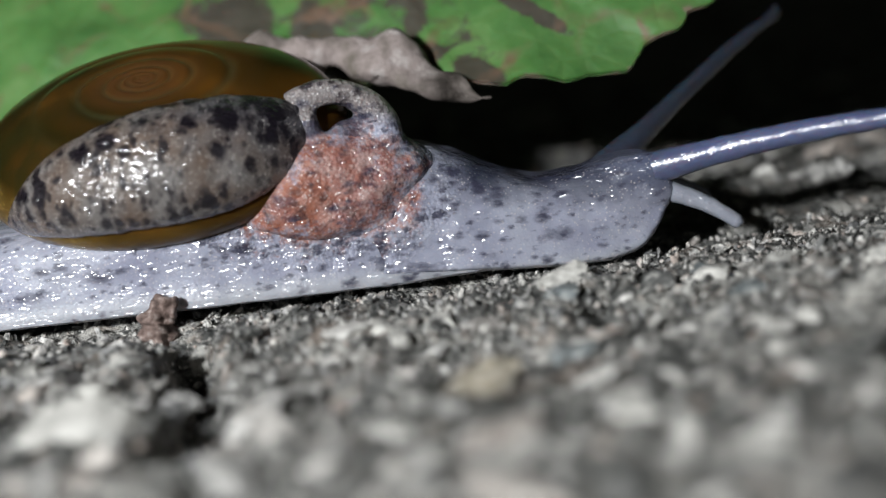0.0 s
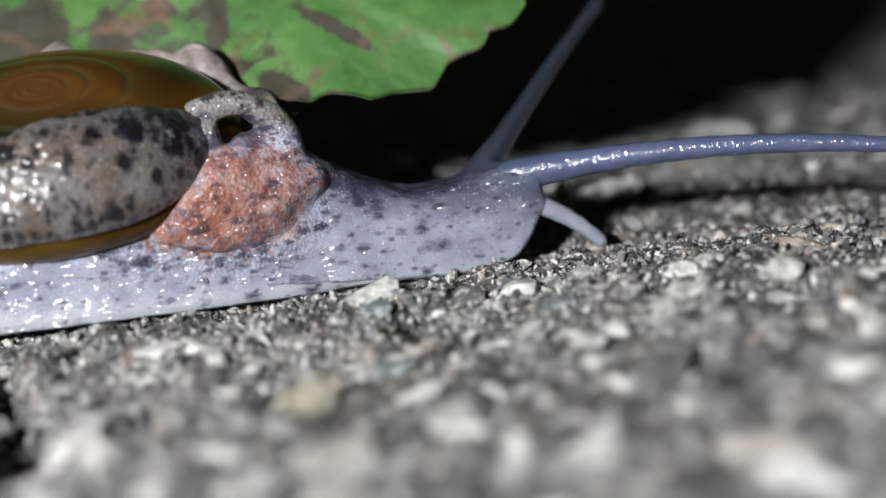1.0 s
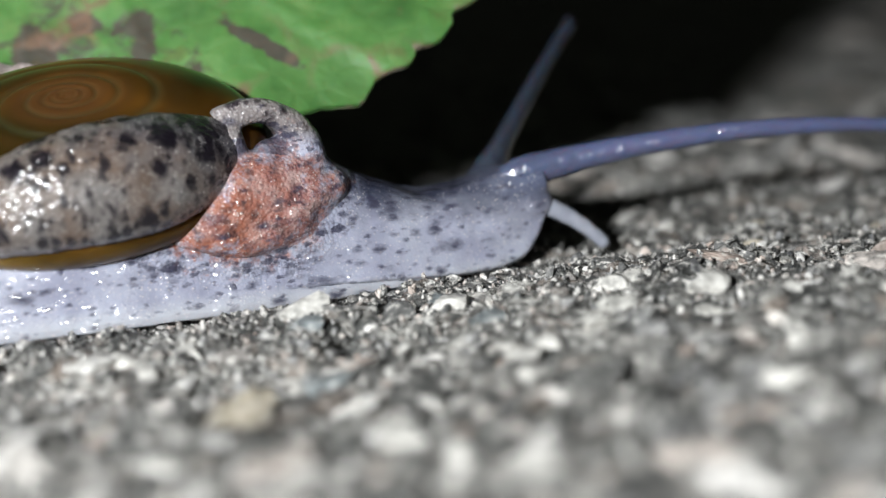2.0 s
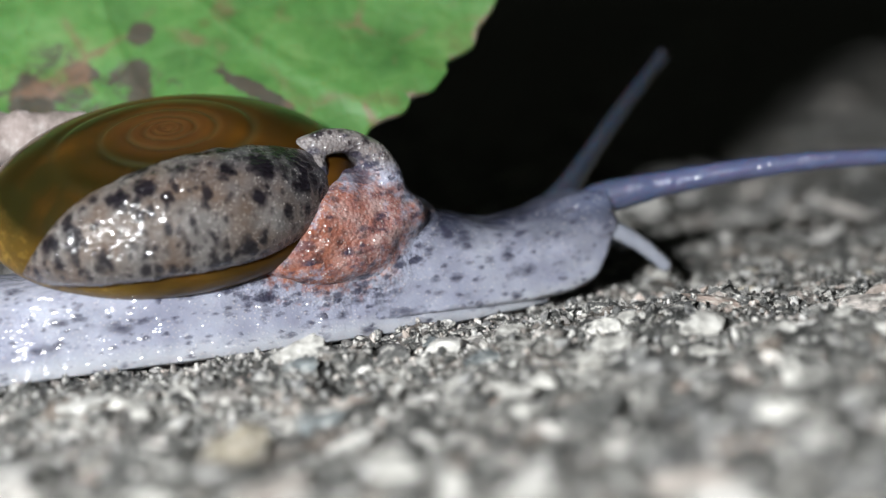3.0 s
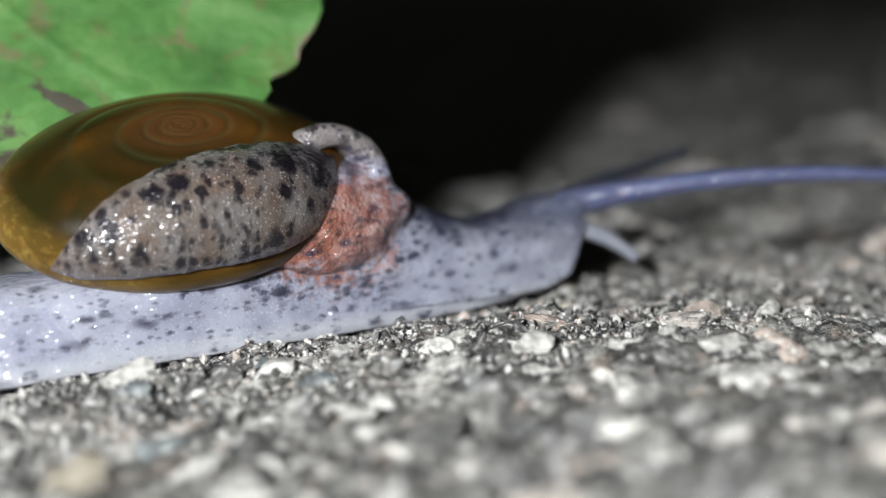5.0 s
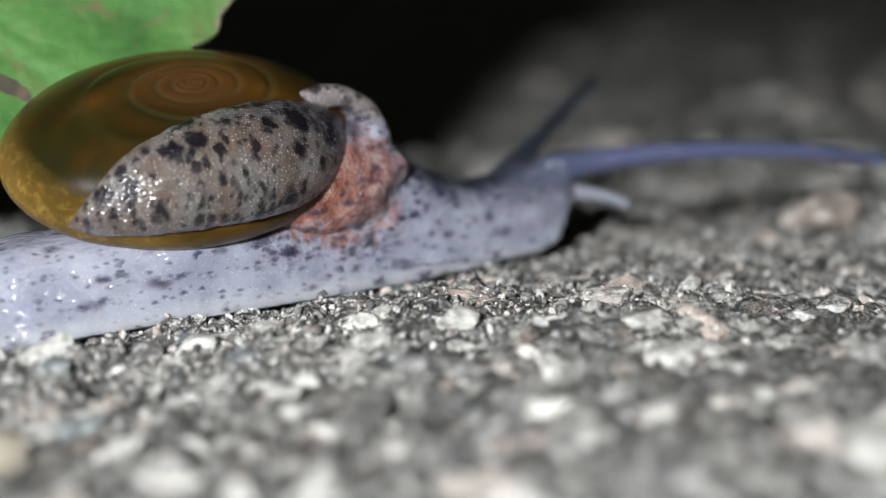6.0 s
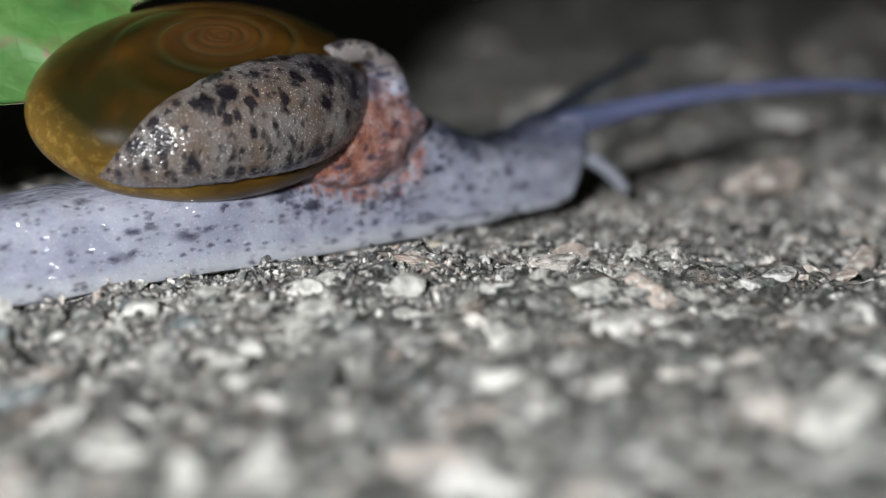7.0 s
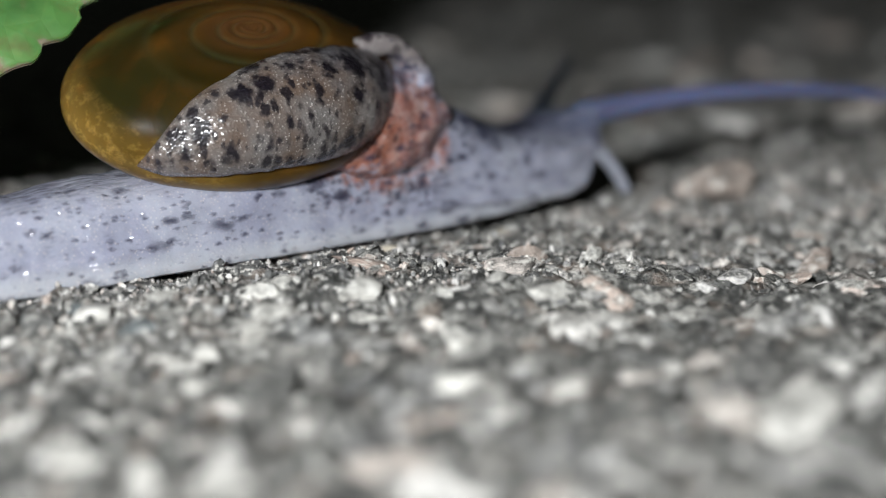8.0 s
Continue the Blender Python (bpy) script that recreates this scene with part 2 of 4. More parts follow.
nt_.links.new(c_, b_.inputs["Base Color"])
ring_ = node(nt_, "ShaderNodeTexNoise", Scale=1.0 / (0.5 * MM), Detail=2.0)
nt_.links.new(coords(nt_, (1.6, 0.25, 0.25)), ring_.inputs["Vector"])
bump(nt_, b_, calc(nt_, "ADD", calc(nt_, "MULTIPLY", ring_.outputs["Fac"], 0.3), noise_tex(nt_, v_, 2.0, 2)), 0.05, 0.5)

m_, nt_, b_ = shader("leaf_blade", 0.58, Subsurface_Weight=0.12, Subsurface_Scale=0.0006, Coat_Weight=0.0)
LEAF = m_
v_ = coords(nt_)
c_ = ramp(nt_, noise_tex(nt_, v_, 6.0, 4, 0.6), [(0.3, (0.034, 0.105, 0.022)), (0.52, (0.070, 0.185, 0.042)), (0.72, (0.14, 0.25, 0.080))])
cell_ = cells(nt_, v_, 2.2, 1.0, "DISTANCE_TO_EDGE")
c_ = mix(nt_, ramp(nt_, cell_.outputs["Distance"], [(0.0, grey(0.2)), (0.22, grey(0))]), c_, (0.10, 0.20, 0.055))
# dying tissue in islands near the lower margin, rusty flecks and threads, dew
low_ = calc(nt_, "ADD", attribute(nt_, "rot"), calc(nt_, "MULTIPLY", calc(nt_, "SUBTRACT", noise_tex(nt_, v_, 2.4, 5, 0.65, 0.6), 0.5), 1.9))
c_ = mix(nt_, ramp(nt_, low_, [(0.40, grey(0)), (0.66, grey(0.93))]), c_, mix(nt_, noise_tex(nt_, v_, 2.0, 4), (0.032, 0.023, 0.020), (0.085, 0.064, 0.056)))
thread_ = cells(nt_, wobble(nt_, v_, 3.0, 2.0), 6.5, 1.0, "DISTANCE_TO_EDGE").outputs["Distance"]
c_ = mix(nt_, calc(nt_, "MULTIPLY", ramp(nt_, thread_, [(0.01, grey(0.8)), (0.07, grey(0))]), ramp(nt_, noise_tex(nt_, v_, 5.0, 2), [(0.45, grey(0)), (0.6, grey(1))])), c_, (0.16, 0.095, 0.06))
c_ = mix(nt_, ramp(nt_, noise_tex(nt_, v_, 3.2, 3, 0.6), [(0.60, grey(0)), (0.72, grey(0.5))]), c_, (0.10, 0.075, 0.03))
edge_ = nt_.nodes.new("ShaderNodeAttribute")
edge_.attribute_name = "margin"
c_ = mix(nt_, ramp(nt_, calc(nt_, "MULTIPLY", edge_.outputs["Fac"], noise_tex(nt_, v_, 1.8, 3)), [(0.5, grey(0)), (0.6, grey(0.8))]), c_, (0.22, 0.16, 0.13))
nt_.links.new(c_, b_.inputs["Base Color"])
bump(nt_, b_, calc(nt_, "ADD", cell_.outputs["Distance"], noise_tex(nt_, v_, 3.0, 3)), 0.3, 0.6)

m_, nt_, b_ = shader("dry_leaf", 0.8)
DRY = m_
v_ = coords(nt_)
sep_ = nt_.nodes.new("ShaderNodeSeparateXYZ")
nt_.links.new(v_, sep_.inputs[0])
old_ = calc(nt_, "DIVIDE", calc(nt_, "ADD", sep_.outputs["X"], 9.5 * MM), 3 * MM, True)
c_ = mix(nt_, old_, ramp(nt_, noise_tex(nt_, v_, 2.0, 4, 0.6), [(0.3, (0.14, 0.12, 0.10)), (0.5, (0.29, 0.24, 0.225)), (0.68, (0.50, 0.455, 0.435))]),
         ramp(nt_, noise_tex(nt_, v_, 2.0, 4, 0.6), [(0.3, (0.016, 0.012, 0.010)), (0.5, (0.045, 0.036, 0.030)), (0.7, (0.17, 0.145, 0.13))]))
nt_.links.new(c_, b_.inputs["Base Color"])
bump(nt_, b_, noise_tex(nt_, v_, 0.7, 4), 0.3, 0.8)

m_, nt_, b_ = shader("stem_green", 0.5)
STEM = m_
nt_.links.new(mix(nt_, noise_tex(nt_, coords(nt_), 2.0, 3), (0.06, 0.15, 0.03), (0.12, 0.16, 0.06)), b_.inputs["Base Color"])

m_, nt_, b_ = shader("twig_bark", 0.7)
BARK = m_
v_ = coords(nt_)
nt_.links.new(ramp(nt_, noise_tex(nt_, v_, 0.5, 4), [(0.3, (0.05, 0.032, 0.027)), (0.52, (0.20, 0.14, 0.12)), (0.7, (0.42, 0.36, 0.33))]), b_.inputs["Base Color"])
bump(nt_, b_, noise_tex(nt_, v_, 0.3, 3), 0.15, 0.9)

m_, nt_, b_ = shader("concrete", 0.62, Specular_IOR_Level=0.5)
CONCRETE = m_
v_ = coords(nt_)
# aggregate of two sizes, each grain of a colour of its own, in a dark sandy matrix
AGGREGATE = [(0.0, (0.030, 0.030, 0.030)), (0.22, (0.085, 0.087, 0.083)), (0.45, (0.17, 0.171, 0.162)), (0.62, (0.28, 0.274, 0.258)), (0.76, (0.46, 0.444, 0.412)), (0.88, (0.70, 0.68, 0.635)), (1.0, (0.19, 0.165, 0.15))]
warp_ = wobble(nt_, v_, 0.9, 0.9)
tone_ = nt_.nodes.new("ShaderNodeSeparateColor")
nt_.links.new(cells(nt_, warp_, 1.7).outputs["Color"], tone_.inputs[0])
c_ = ramp(nt_, tone_.outputs["Red"], AGGREGATE)
fine_ = nt_.nodes.new("ShaderNodeSeparateColor")
nt_.links.new(cells(nt_, wobble(nt_, v_, 0.3, 0.3), 0.5).outputs["Color"], fine_.inputs[0])
c_ = mix(nt_, ramp(nt_, noise_tex(nt_, v_, 1.4, 4, 0.65), [(0.42, grey(0)), (0.56, grey(0.9))]), c_, ramp(nt_, fine_.outputs["Red"], AGGREGATE))
joint_ = cells(nt_, warp_, 1.7, 1.0, "DISTANCE_TO_EDGE").outputs["Distance"]
c_ = mix(nt_, calc(nt_, "MULTIPLY", ramp(nt_, joint_, [(0.0, grey(0.92)), (0.15, grey(0))]), ramp(nt_, noise_tex(nt_, v_, 1.6, 3), [(0.38, grey(0.25)), (0.52, grey(1))])), c_, (0.028, 0.029, 0.027))
c_ = mix(nt_, ramp(nt_, noise_tex(nt_, v_, 4.5, 4, 0.6), [(0.38, grey(0.75)), (0.50, grey(0))]), c_, (0.058, 0.059, 0.056))
c_ = mix(nt_, ramp(nt_, noise_tex(nt_, v_, 3.0, 5, 0.65), [(0.54, grey(0)), (0.64, grey(0.7))]), c_, (0.60, 0.585, 0.545))
c_ = mix(nt_, ramp(nt_, noise_tex(nt_, coords(nt_, (1, 1, 1), (0.02, 0.05, 0)), 3.6, 4, 0.65), [(0.55, grey(0)), (0.66, grey(0.55))]), c_, (0.34, 0.265, 0.215))
c_ = mix(nt_, ramp(nt_, noise_tex(nt_, v_, 0.34, 4, 0.65), [(0.59, grey(0)), (0.68, grey(0.8))]), c_, (0.72, 0.70, 0.65))
nt_.links.new(c_, b_.inputs["Base Color"])
bump(nt_, b_, calc(nt_, "ADD", calc(nt_, "ADD", noise_tex(nt_, v_, 0.7, 5, 0.7), calc(nt_, "MULTIPLY", noise_tex(nt_, v_, 0.14, 3), 0.4)), calc(nt_, "MULTIPLY", ramp(nt_, joint_, [(0.0, grey(0)), (0.14, grey(1))]), 0.5)), 0.4, 1.0)


def stone_material(name, island):
    m, nt, b = shader(name, 0.5)
    v = coords(nt)
    if island:
        rnd = nt.nodes.new("ShaderNodeNewGeometry").outputs["Random Per Island"]
    else:
        rnd = nt.nodes.new("ShaderNodeObjectInfo").outputs["Random"]
        off = nt.nodes.new("ShaderNodeVectorMath")
        off.operation = "ADD"
        nt.links.new(v, off.inputs[0])
        nt.links.new(rnd, off.inputs[1])
        v = off.outputs[0]
    c = ramp(nt, rnd, [(0.0, (0.03, 0.029, 0.029)), (0.28, (0.085, 0.085, 0.082)), (0.42, (0.20, 0.20, 0.195)), (0.50, (0.34, 0.29, 0.26)), (0.58, (0.40, 0.39, 0.37)), (0.65, (0.76, 0.74, 0.70)),
                       (0.70, (0.52, 0.41, 0.35)), (0.77, (0.85, 0.82, 0.78)), (0.83, (0.13, 0.132, 0.14)), (0.92, (0.36, 0.355, 0.35)), (1.0, (0.9, 0.87, 0.83))])
    c = mix(nt, ramp(nt, noise_tex(nt, v, 0.8, 5, 0.7), [(0.40, grey(0.85)), (0.54, grey(0))]), c, (0.035, 0.036, 0.034))
    c = mix(nt, ramp(nt, noise_tex(nt, v, 0.38, 4, 0.65), [(0.53, grey(0)), (0.62, grey(0.85))]), c, (0.74, 0.72, 0.67))
    nt.links.new(c, b.inputs["Base Color"])
    bump(nt, b, calc(nt, "ADD", noise_tex(nt, v, 0.6, 4, 0.65), calc(nt, "MULTIPLY", noise_tex(nt, v, 0.15, 2), 0.3)), 0.2, 1.0)
    return m


STONE = stone_material("stone_single", False)
GRIT = stone_material("stone_grit", True)


def plain_stone(name, colour):
    m, nt, b = shader(name, 0.6)
    v = coords(nt)
    own = nt.nodes.new("ShaderNodeObjectInfo").outputs["Random"]
    c = mix(nt, ramp(nt, own, [(0.0, grey(0.5)), (0.5, grey(0.0))]), colour, tuple(k * 0.45 for k in colour))
    c = mix(nt, ramp(nt, noise_tex(nt, v, 1.0, 5, 0.75), [(0.38, grey(0.85)), (0.56, grey(0))]), c, tuple(k * 0.25 for k in colour))
    c = mix(nt, ramp(nt, noise_tex(nt, v, 0.3, 4, 0.7), [(0.52, grey(0)), (0.64, grey(0.6))]), c, (0.75, 0.74, 0.70))
    nt.links.new(c, b.inputs["Base Color"])
    bump(nt, b, noise_tex(nt, v, 0.5, 5, 0.7), 0.3, 1.0)
    return m


PALE = plain_stone("stone_pale", (0.76, 0.74, 0.69))
CREAM = plain_stone("stone_cream", (0.50, 0.44, 0.34))
PINK = plain_stone("stone_pink", (0.48, 0.40, 0.35))
SLATE = plain_stone("stone_slate", (0.24, 0.27, 0.28))

# ---- mesh helpers ----


def mesh_from(name, verts, faces, material, smooth=True):
    me = bpy.data.meshes.new(name)
    me.from_pydata(verts, [], faces)
    me.update()
    me.materials.append(material)
    if smooth:
        me.polygons.foreach_set("use_smooth", [True] * len(me.polygons))
    return me


def part(name, me, parent, label="", m=None):
    ob = new(name, me)
    ob.parent = parent
    if m is not None:
        ob.matrix_basis = m
    if label:
        ob["label"] = label
    return ob


def grid_faces(rows, cols, closed):
    faces = []
    for i in range(rows - 1):
        for j in range(cols if closed else cols - 1):
            k = (j + 1) % cols
            faces.append((i * cols + j, i * cols + k, (i + 1) * cols + k, (i + 1) * cols + j))
    return faces


def smooth_table(keys, xs):
    """Catmull-Rom through the rows of keys (first column the parameter) at xs."""
    k = np.array(keys, float)
    t = k[:, 0]
    tang = np.gradient(k[:, 1:], t, axis=0)
    i = np.clip(np.searchsorted(t, xs) - 1, 0, len(t) - 2)
    h = t[i + 1] - t[i]
    u = ((xs - t[i]) / h)[:, None]
    h = h[:, None]
    return ((2 * u**3 - 3 * u**2 + 1) * k[i, 1:] + (u**3 - 2 * u**2 + u) * h * tang[i]
            + (-2 * u**3 + 3 * u**2) * k[i + 1, 1:] + (u**3 - u**2) * h * tang[i + 1])


def ico(sub):
    bm = bmesh.new()
    bmesh.ops.create_icosphere(bm, subdivisions=sub, radius=1)
    v = np.array([tuple(p.co) for p in bm.verts])
    f = np.array([[p.index for p in q.verts] for q in bm.faces])
    bm.free()
    return v, f


# ---- ground ----


def bell(x, y, cx, cy, sx, sy):
    return math.exp(-((x - cx) / sx) ** 2 - ((y - cy) / sy) ** 2)


def track(x, y):
    """1 along the strip that the snail crawls on, falling to 0 beside it."""
    d = min(40.0, max(-40.0, (y - 11.8 - 0.29 * x) * 0.96))
    return 1 / (1 + math.exp(-(d + 2.0) / 0.6)) / (1 + math.exp((d - 11) / 0.8))


def ground_height(x, y):
    """Height of the concrete in millimetres at x, y in millimetres."""
    z = 1.0 * bell(x, y, 26, 8, 12, 5) - 1.1 * bell(x, y, 2, -4, 14, 7) - 1.2 * bell(x, y, 58, 14, 18, 10)
    z -= 0.7 * track(x, y)
    z += 1.5 * bell(x, y, 60, 32, 10, 4.5) - 4.5 * bell(x, y, 56, 45, 10, 7) - 7.0 * bell(x, y, 46, 84, 12, 10)
    z += 2.5 * noise.noise(Vector((x / 60, y / 60, 3.1))) * min(1, (abs(x - 10) + abs(y - 12)) / 120)
    near = math.exp(-(max(0.0, abs(y - 5) - 60) / 60) ** 2)
    v = Vector((x, y, 0))
    # lumps with creases between them, at three sizes
    z += 0.8 * noise.noise(v / 5.5) + near * (1.0 * abs(noise.noise(v / 2.8)) + 0.4 * abs(noise.noise(v / 1.1)) + 0.14 * noise.noise(v / 0.5) - 0.34)
    # crevice in front of the tail's track, and a small pit
    t = min(1.0, max(0.0, (2.5 - y) / 17))
    z -= 4.5 * math.exp(-((x + 19.8 - 7.0 * t) / (1.3 + 0.5 * t)) ** 2) * (1 if 0 < t < 1 else math.exp(-(max(0, y - 2.5, -14.5 - y) / 1.2) ** 2))
    z -= 1.8 * bell(x, y, 36.8, 7.9, 0.7, 1.4) + 2.2 * bell(x, y, 3.7, 2.6, 0.8, 2.2) + 1.4 * bell(x, y, 6.9, 8.6, 0.5, 1.0)
    return z


def spaced(lo, hi, step, far):
    mid = list(np.arange(lo, hi, step))
    out, s = [], step
    a, b = lo, mid[-1]
    low, high = [], []
    while b < far:
        s *= 1.12
        a, b = a - s, b + s
        low.append(a)
        high.append(b)
    return low[::-1] + mid + high


def build_ground():
    xs, ys = spaced(-46, 86, 0.3, 6000), spaced(-36, 46, 0.3, 6000)
    verts = [(x * MM, y * MM, ground_height(x, y) * MM) for y in ys for x in xs]
    ob = new("ground", mesh_from("ground", verts, grid_faces(len(ys), len(xs), False), CONCRETE))
    return tagged(ob, "rough weathered grey concrete with exposed aggregate", "ground", kind="structure")


ground = build_ground()

# ---- snail ----
HEADING = 16.2
HOME = Vector((-1.256, 16.121, 0.0))  # middle of the sole at the time the body is at zero along its track
ALONG = Vector((math.cos(radians(HEADING)), math.sin(radians(HEADING)), 0))
snail = tagged(new("snail"), "live grey speckled snail with glossy amber shell crawling on concrete", "snail")


def loft_body(name, keys, x0, x1, rings, seed, grow=0.0):
    """Body of flat-soled cross-sections; keys: x, half width, top, sole."""
    xs = np.linspace(x0, x1, rings)
    tab = smooth_table(keys, xs)
    verts, cols = [], 56
    for x, (hw, top, sole) in zip(xs, tab):
        hw, top = max(hw, 0.05) + grow, max(top, sole + 0.05) + grow
        for j in range(cols):
            a = 2 * math.pi * j / cols
            c, s = math.cos(a), math.sin(a)
            if s >= 0:
                zn = s ** 1.1
                y = hw * math.copysign(abs(c) ** 0.62, c) * (0.90 + 0.10 * math.exp(-zn * 7))
                z = sole + 0.25 + (top - sole - 0.25) * zn
            else:
                y = hw * 0.92 * math.copysign(abs(c) ** 0.6, c)
                z = sole + 0.25 - 0.45 * abs(s) ** 0.5
            w = noise.noise(Vector((x * 0.55, y * 0.9, z * 0.9 + seed))) * 0.16 + noise.noise(Vector((x * 1.6, y * 2, z * 2))) * 0.05
            w += 0.28 * math.exp(-((z - 1.5 - 0.2 * math.sin(x * 0.5)) / 0.4) ** 2) * min(1.0, max(0.0, (-6 - x) / 5)) * (1 if s > 0 else 0)
            w += 0.8 * math.exp(-((z - 3.7) / 1.2) ** 2 - ((x + 2) / 8) ** 2) * (1 if s > 0 else 0)
            edge = 0.22 * noise.noise(Vector((x * 0.25, c * 2, seed))) * max(0, 1 - abs(z - sole))
            verts.append((x * MM, (y + math.copysign(edge, c) + w * c) * MM, (z + w * max(0, s)) * MM))
    faces = grid_faces(rings, cols, True)
    faces.append(tuple(range(cols))[::-1])
    faces.append(tuple(range((rings - 1) * cols, rings * cols)))
    return mesh_from(name, verts, faces, FOOT)


FOOT_KEYS = [(-36, 0.2, 0.5, -0.3), (-31, 1.8, 2.0, -0.5), (-25, 3.3, 3.4, -0.5), (-18, 4.4, 4.6, -0.5), (-10, 5.1, 5.2, -0.3),
             (0, 5.2, 5.4, -0.3), (6, 5.0, 5.6, -0.3), (12, 4.6, 5.4, -0.3), (15, 4.25, 4.4, -0.25), (18, 3.8, 3.0, -0.15), (20.5, 3.1, 1.5, 0.0)]
HEAD_KEYS = [(5, 4.1, 5.2, 0.8), (8, 4.45, 7.3, 0.8), (10.2, 4.5, 8.1, 0.8), (12.5, 4.45, 7.4, 0.7), (15, 4.35, 6.2, 0.5), (17.6, 4.15, 5.2, 0.3), (20.2, 3.85, 5.35, 0.2),
             (22.4, 3.4, 5.9, 0.3), (23.8, 3.0, 5.95, 0.8), (24.7, 2.5, 5.7, 1.7), (25.3, 1.8, 5.2, 2.7), (25.6, 0.5, 4.6, 3.6)]
# where the orange-red tissue lies on the near side: x and z
RED_ZONE = ((1.2, 4.2), (3.4, 3.4), (6.4, 2.9), (8.8, 3.2), (10.5, 4.2), (11.5, 5.5), (12.5, 6.6), (11.4, 8.1), (9.8, 9.2), (8.6, 9.6), (7.4, 9.6), (4.8, 9.0), (3.2, 7.4), (1.6, 5.8))


def zone_depth(x, z):
    """How deep inside the orange-red zone a point lies, in millimetres; below zero outside it."""
    inside, best = np.zeros(x.shape, bool), np.full(x.shape, 1e9)
    for (ax, az), (bx, bz) in zip(RED_ZONE, RED_ZONE[1:] + RED_ZONE[:1]):
        t = np.clip(((x - ax) * (bx - ax) + (z - az) * (bz - az)) / ((bx - ax) ** 2 + (bz - az) ** 2), 0, 1)
        best = np.minimum(best, np.hypot(x - ax - t * (bx - ax), z - az - t * (bz - az)))
        cross = (az > z) != (bz > z)
        inside ^= cross & (x < (bx - ax) * (z - az) / ((bz - az) or 1e-9) + ax)
    return np.where(inside, best, -best)


def mark_zones(me, reach=99.0):
    """Gives a skin mesh its zones of colour: red flesh, the specked fringe round it, the grey hood above."""
    co = np.empty(len(me.vertices) * 3)
    me.vertices.foreach_get("co", co)
    x, y, z = co.reshape(-1, 3).T / MM
    d = np.where(y < 0.5, zone_depth(x, z), -9.0)
    fold = np.exp(-((x - 13.2) / 1.6) ** 2 - ((z - 6.3) / 1.0) ** 2)
    for name, value in (("red", np.clip(0.5 + d / 4.4, 0, 1) * np.clip((reach - x) / 1.5, 0, 1)), ("fringe", np.maximum(np.exp(-((d + 0.7) / 0.75) ** 2), 0.9 * fold)), ("hood", np.clip((z - 9.2) / 1.2, 0, 1)),
                        ("stalk", np.clip((x - 20.8) / 3.4, 0, 1) * np.clip((z - 3.9) / 1.3, 0, 1))):
        me.attributes.new(name, "FLOAT", "POINT").data.foreach_set("value", value.astype(np.float32))
    return me


foot = part("foot", mark_zones(loft_body("foot", FOOT_KEYS, -36, 20.5, 190, 1.0), 11.5), snail, "pale blue-grey wet foot with dark specks")

SHELL_C, SHELL_R, SHELL_TILT = Vector((-2.3, 0.7, 8.85)), (11.4, 7.9, 5.0), 30.0
shell_pose = pose(SHELL_C.x * MM, SHELL_C.y * MM, SHELL_C.z * MM, SHELL_TILT, -3, 0)


def build_shell():
    """Flattened whorled dome: a spheroid with a spiral suture sunk into its upper side."""
    verts, rows, cols, suture, band, spire = [], 150, 220, [], [], []
    for i in range(rows):
        # crowd rows near the spire
        lat = math.pi * (i / (rows - 1)) ** 1.25
        for j in range(cols):
            th = 2 * math.pi * j / cols
            r, z = math.sin(lat), math.cos(lat)
            if z < 0:
                r = r ** 0.65  # full, rounded lower rim
            k = 1.0
            line = ring = 0.0
            if z > 0 and r > 1e-4:
                lev = math.log(r / 0.46) / math.log(1.75) - th / (2 * math.pi)
                d = abs(lev - round(lev))
                fade = min(1, r / 0.05) * (1 if r < 0.46 else max(0, (0.75 - r) / 0.29))
                line = math.exp(-(d / 0.11) ** 2) * fade
                ring = math.exp(-((lev - math.floor(lev) - 0.35) / 0.2) ** 2) * (1 if r < 0.6 else max(0, (0.9 - r) / 0.3))
                k += (-0.018 * math.exp(-(d / 0.10) ** 2) + 0.012 * math.sin(math.pi * d)) * fade
            suture.append(line)
            band.append(ring)
            spire.append(max(0.0, 1 - (r / 0.36) ** 2) if z > 0 else 0.0)
            k += 0.004 * noise.noise(Vector((3 * r * math.cos(th), 3 * r * math.sin(th), 3 * z)))
            verts.append((r * math.cos(th) * SHELL_R[0] * k * MM, r * math.sin(th) * SHELL_R[1] * k * MM, z * (SHELL_R[2] if z > 0 else 3.7) * k * MM))
    me = mesh_from("shell", verts, grid_faces(rows, cols, True), SHELL)
    me.attributes.new("suture", "FLOAT", "POINT").data.foreach_set("value", suture)
    me.attributes.new("band", "FLOAT", "POINT").data.foreach_set("value", band)
    me.attributes.new("spire", "FLOAT", "POINT").data.foreach_set("value", spire)
    return me


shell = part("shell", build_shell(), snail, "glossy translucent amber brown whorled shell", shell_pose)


def shell_near(x, z, way):
    """Point and normal on the shell's near side, met from the point x, z beside it along way."""
    inv = shell_pose.inverted()
    o = inv @ (Vector((x, -5.5, z)) * MM)
    w = inv.to_3x3() @ way
    o = Vector([o[i] / (SHELL_R[i] * MM) for i in range(3)])
    q = Vector([w[i] / (SHELL_R[i] * MM) for i in range(3)])
    a, b, c = q.dot(q), o.dot(q), o.dot(o) - 1
    s = (-b - math.sqrt(max(0.0, b * b - a * c))) / a
    p = o + q * s
    n = Vector([p[i] / (SHELL_R[i] * MM) for i in range(3)]).normalized()
    p = Vector([p[i] * SHELL_R[i] * MM for i in range(3)])
    return shell_pose @ p, (shell_pose.to_3x3() @ n).normalized()


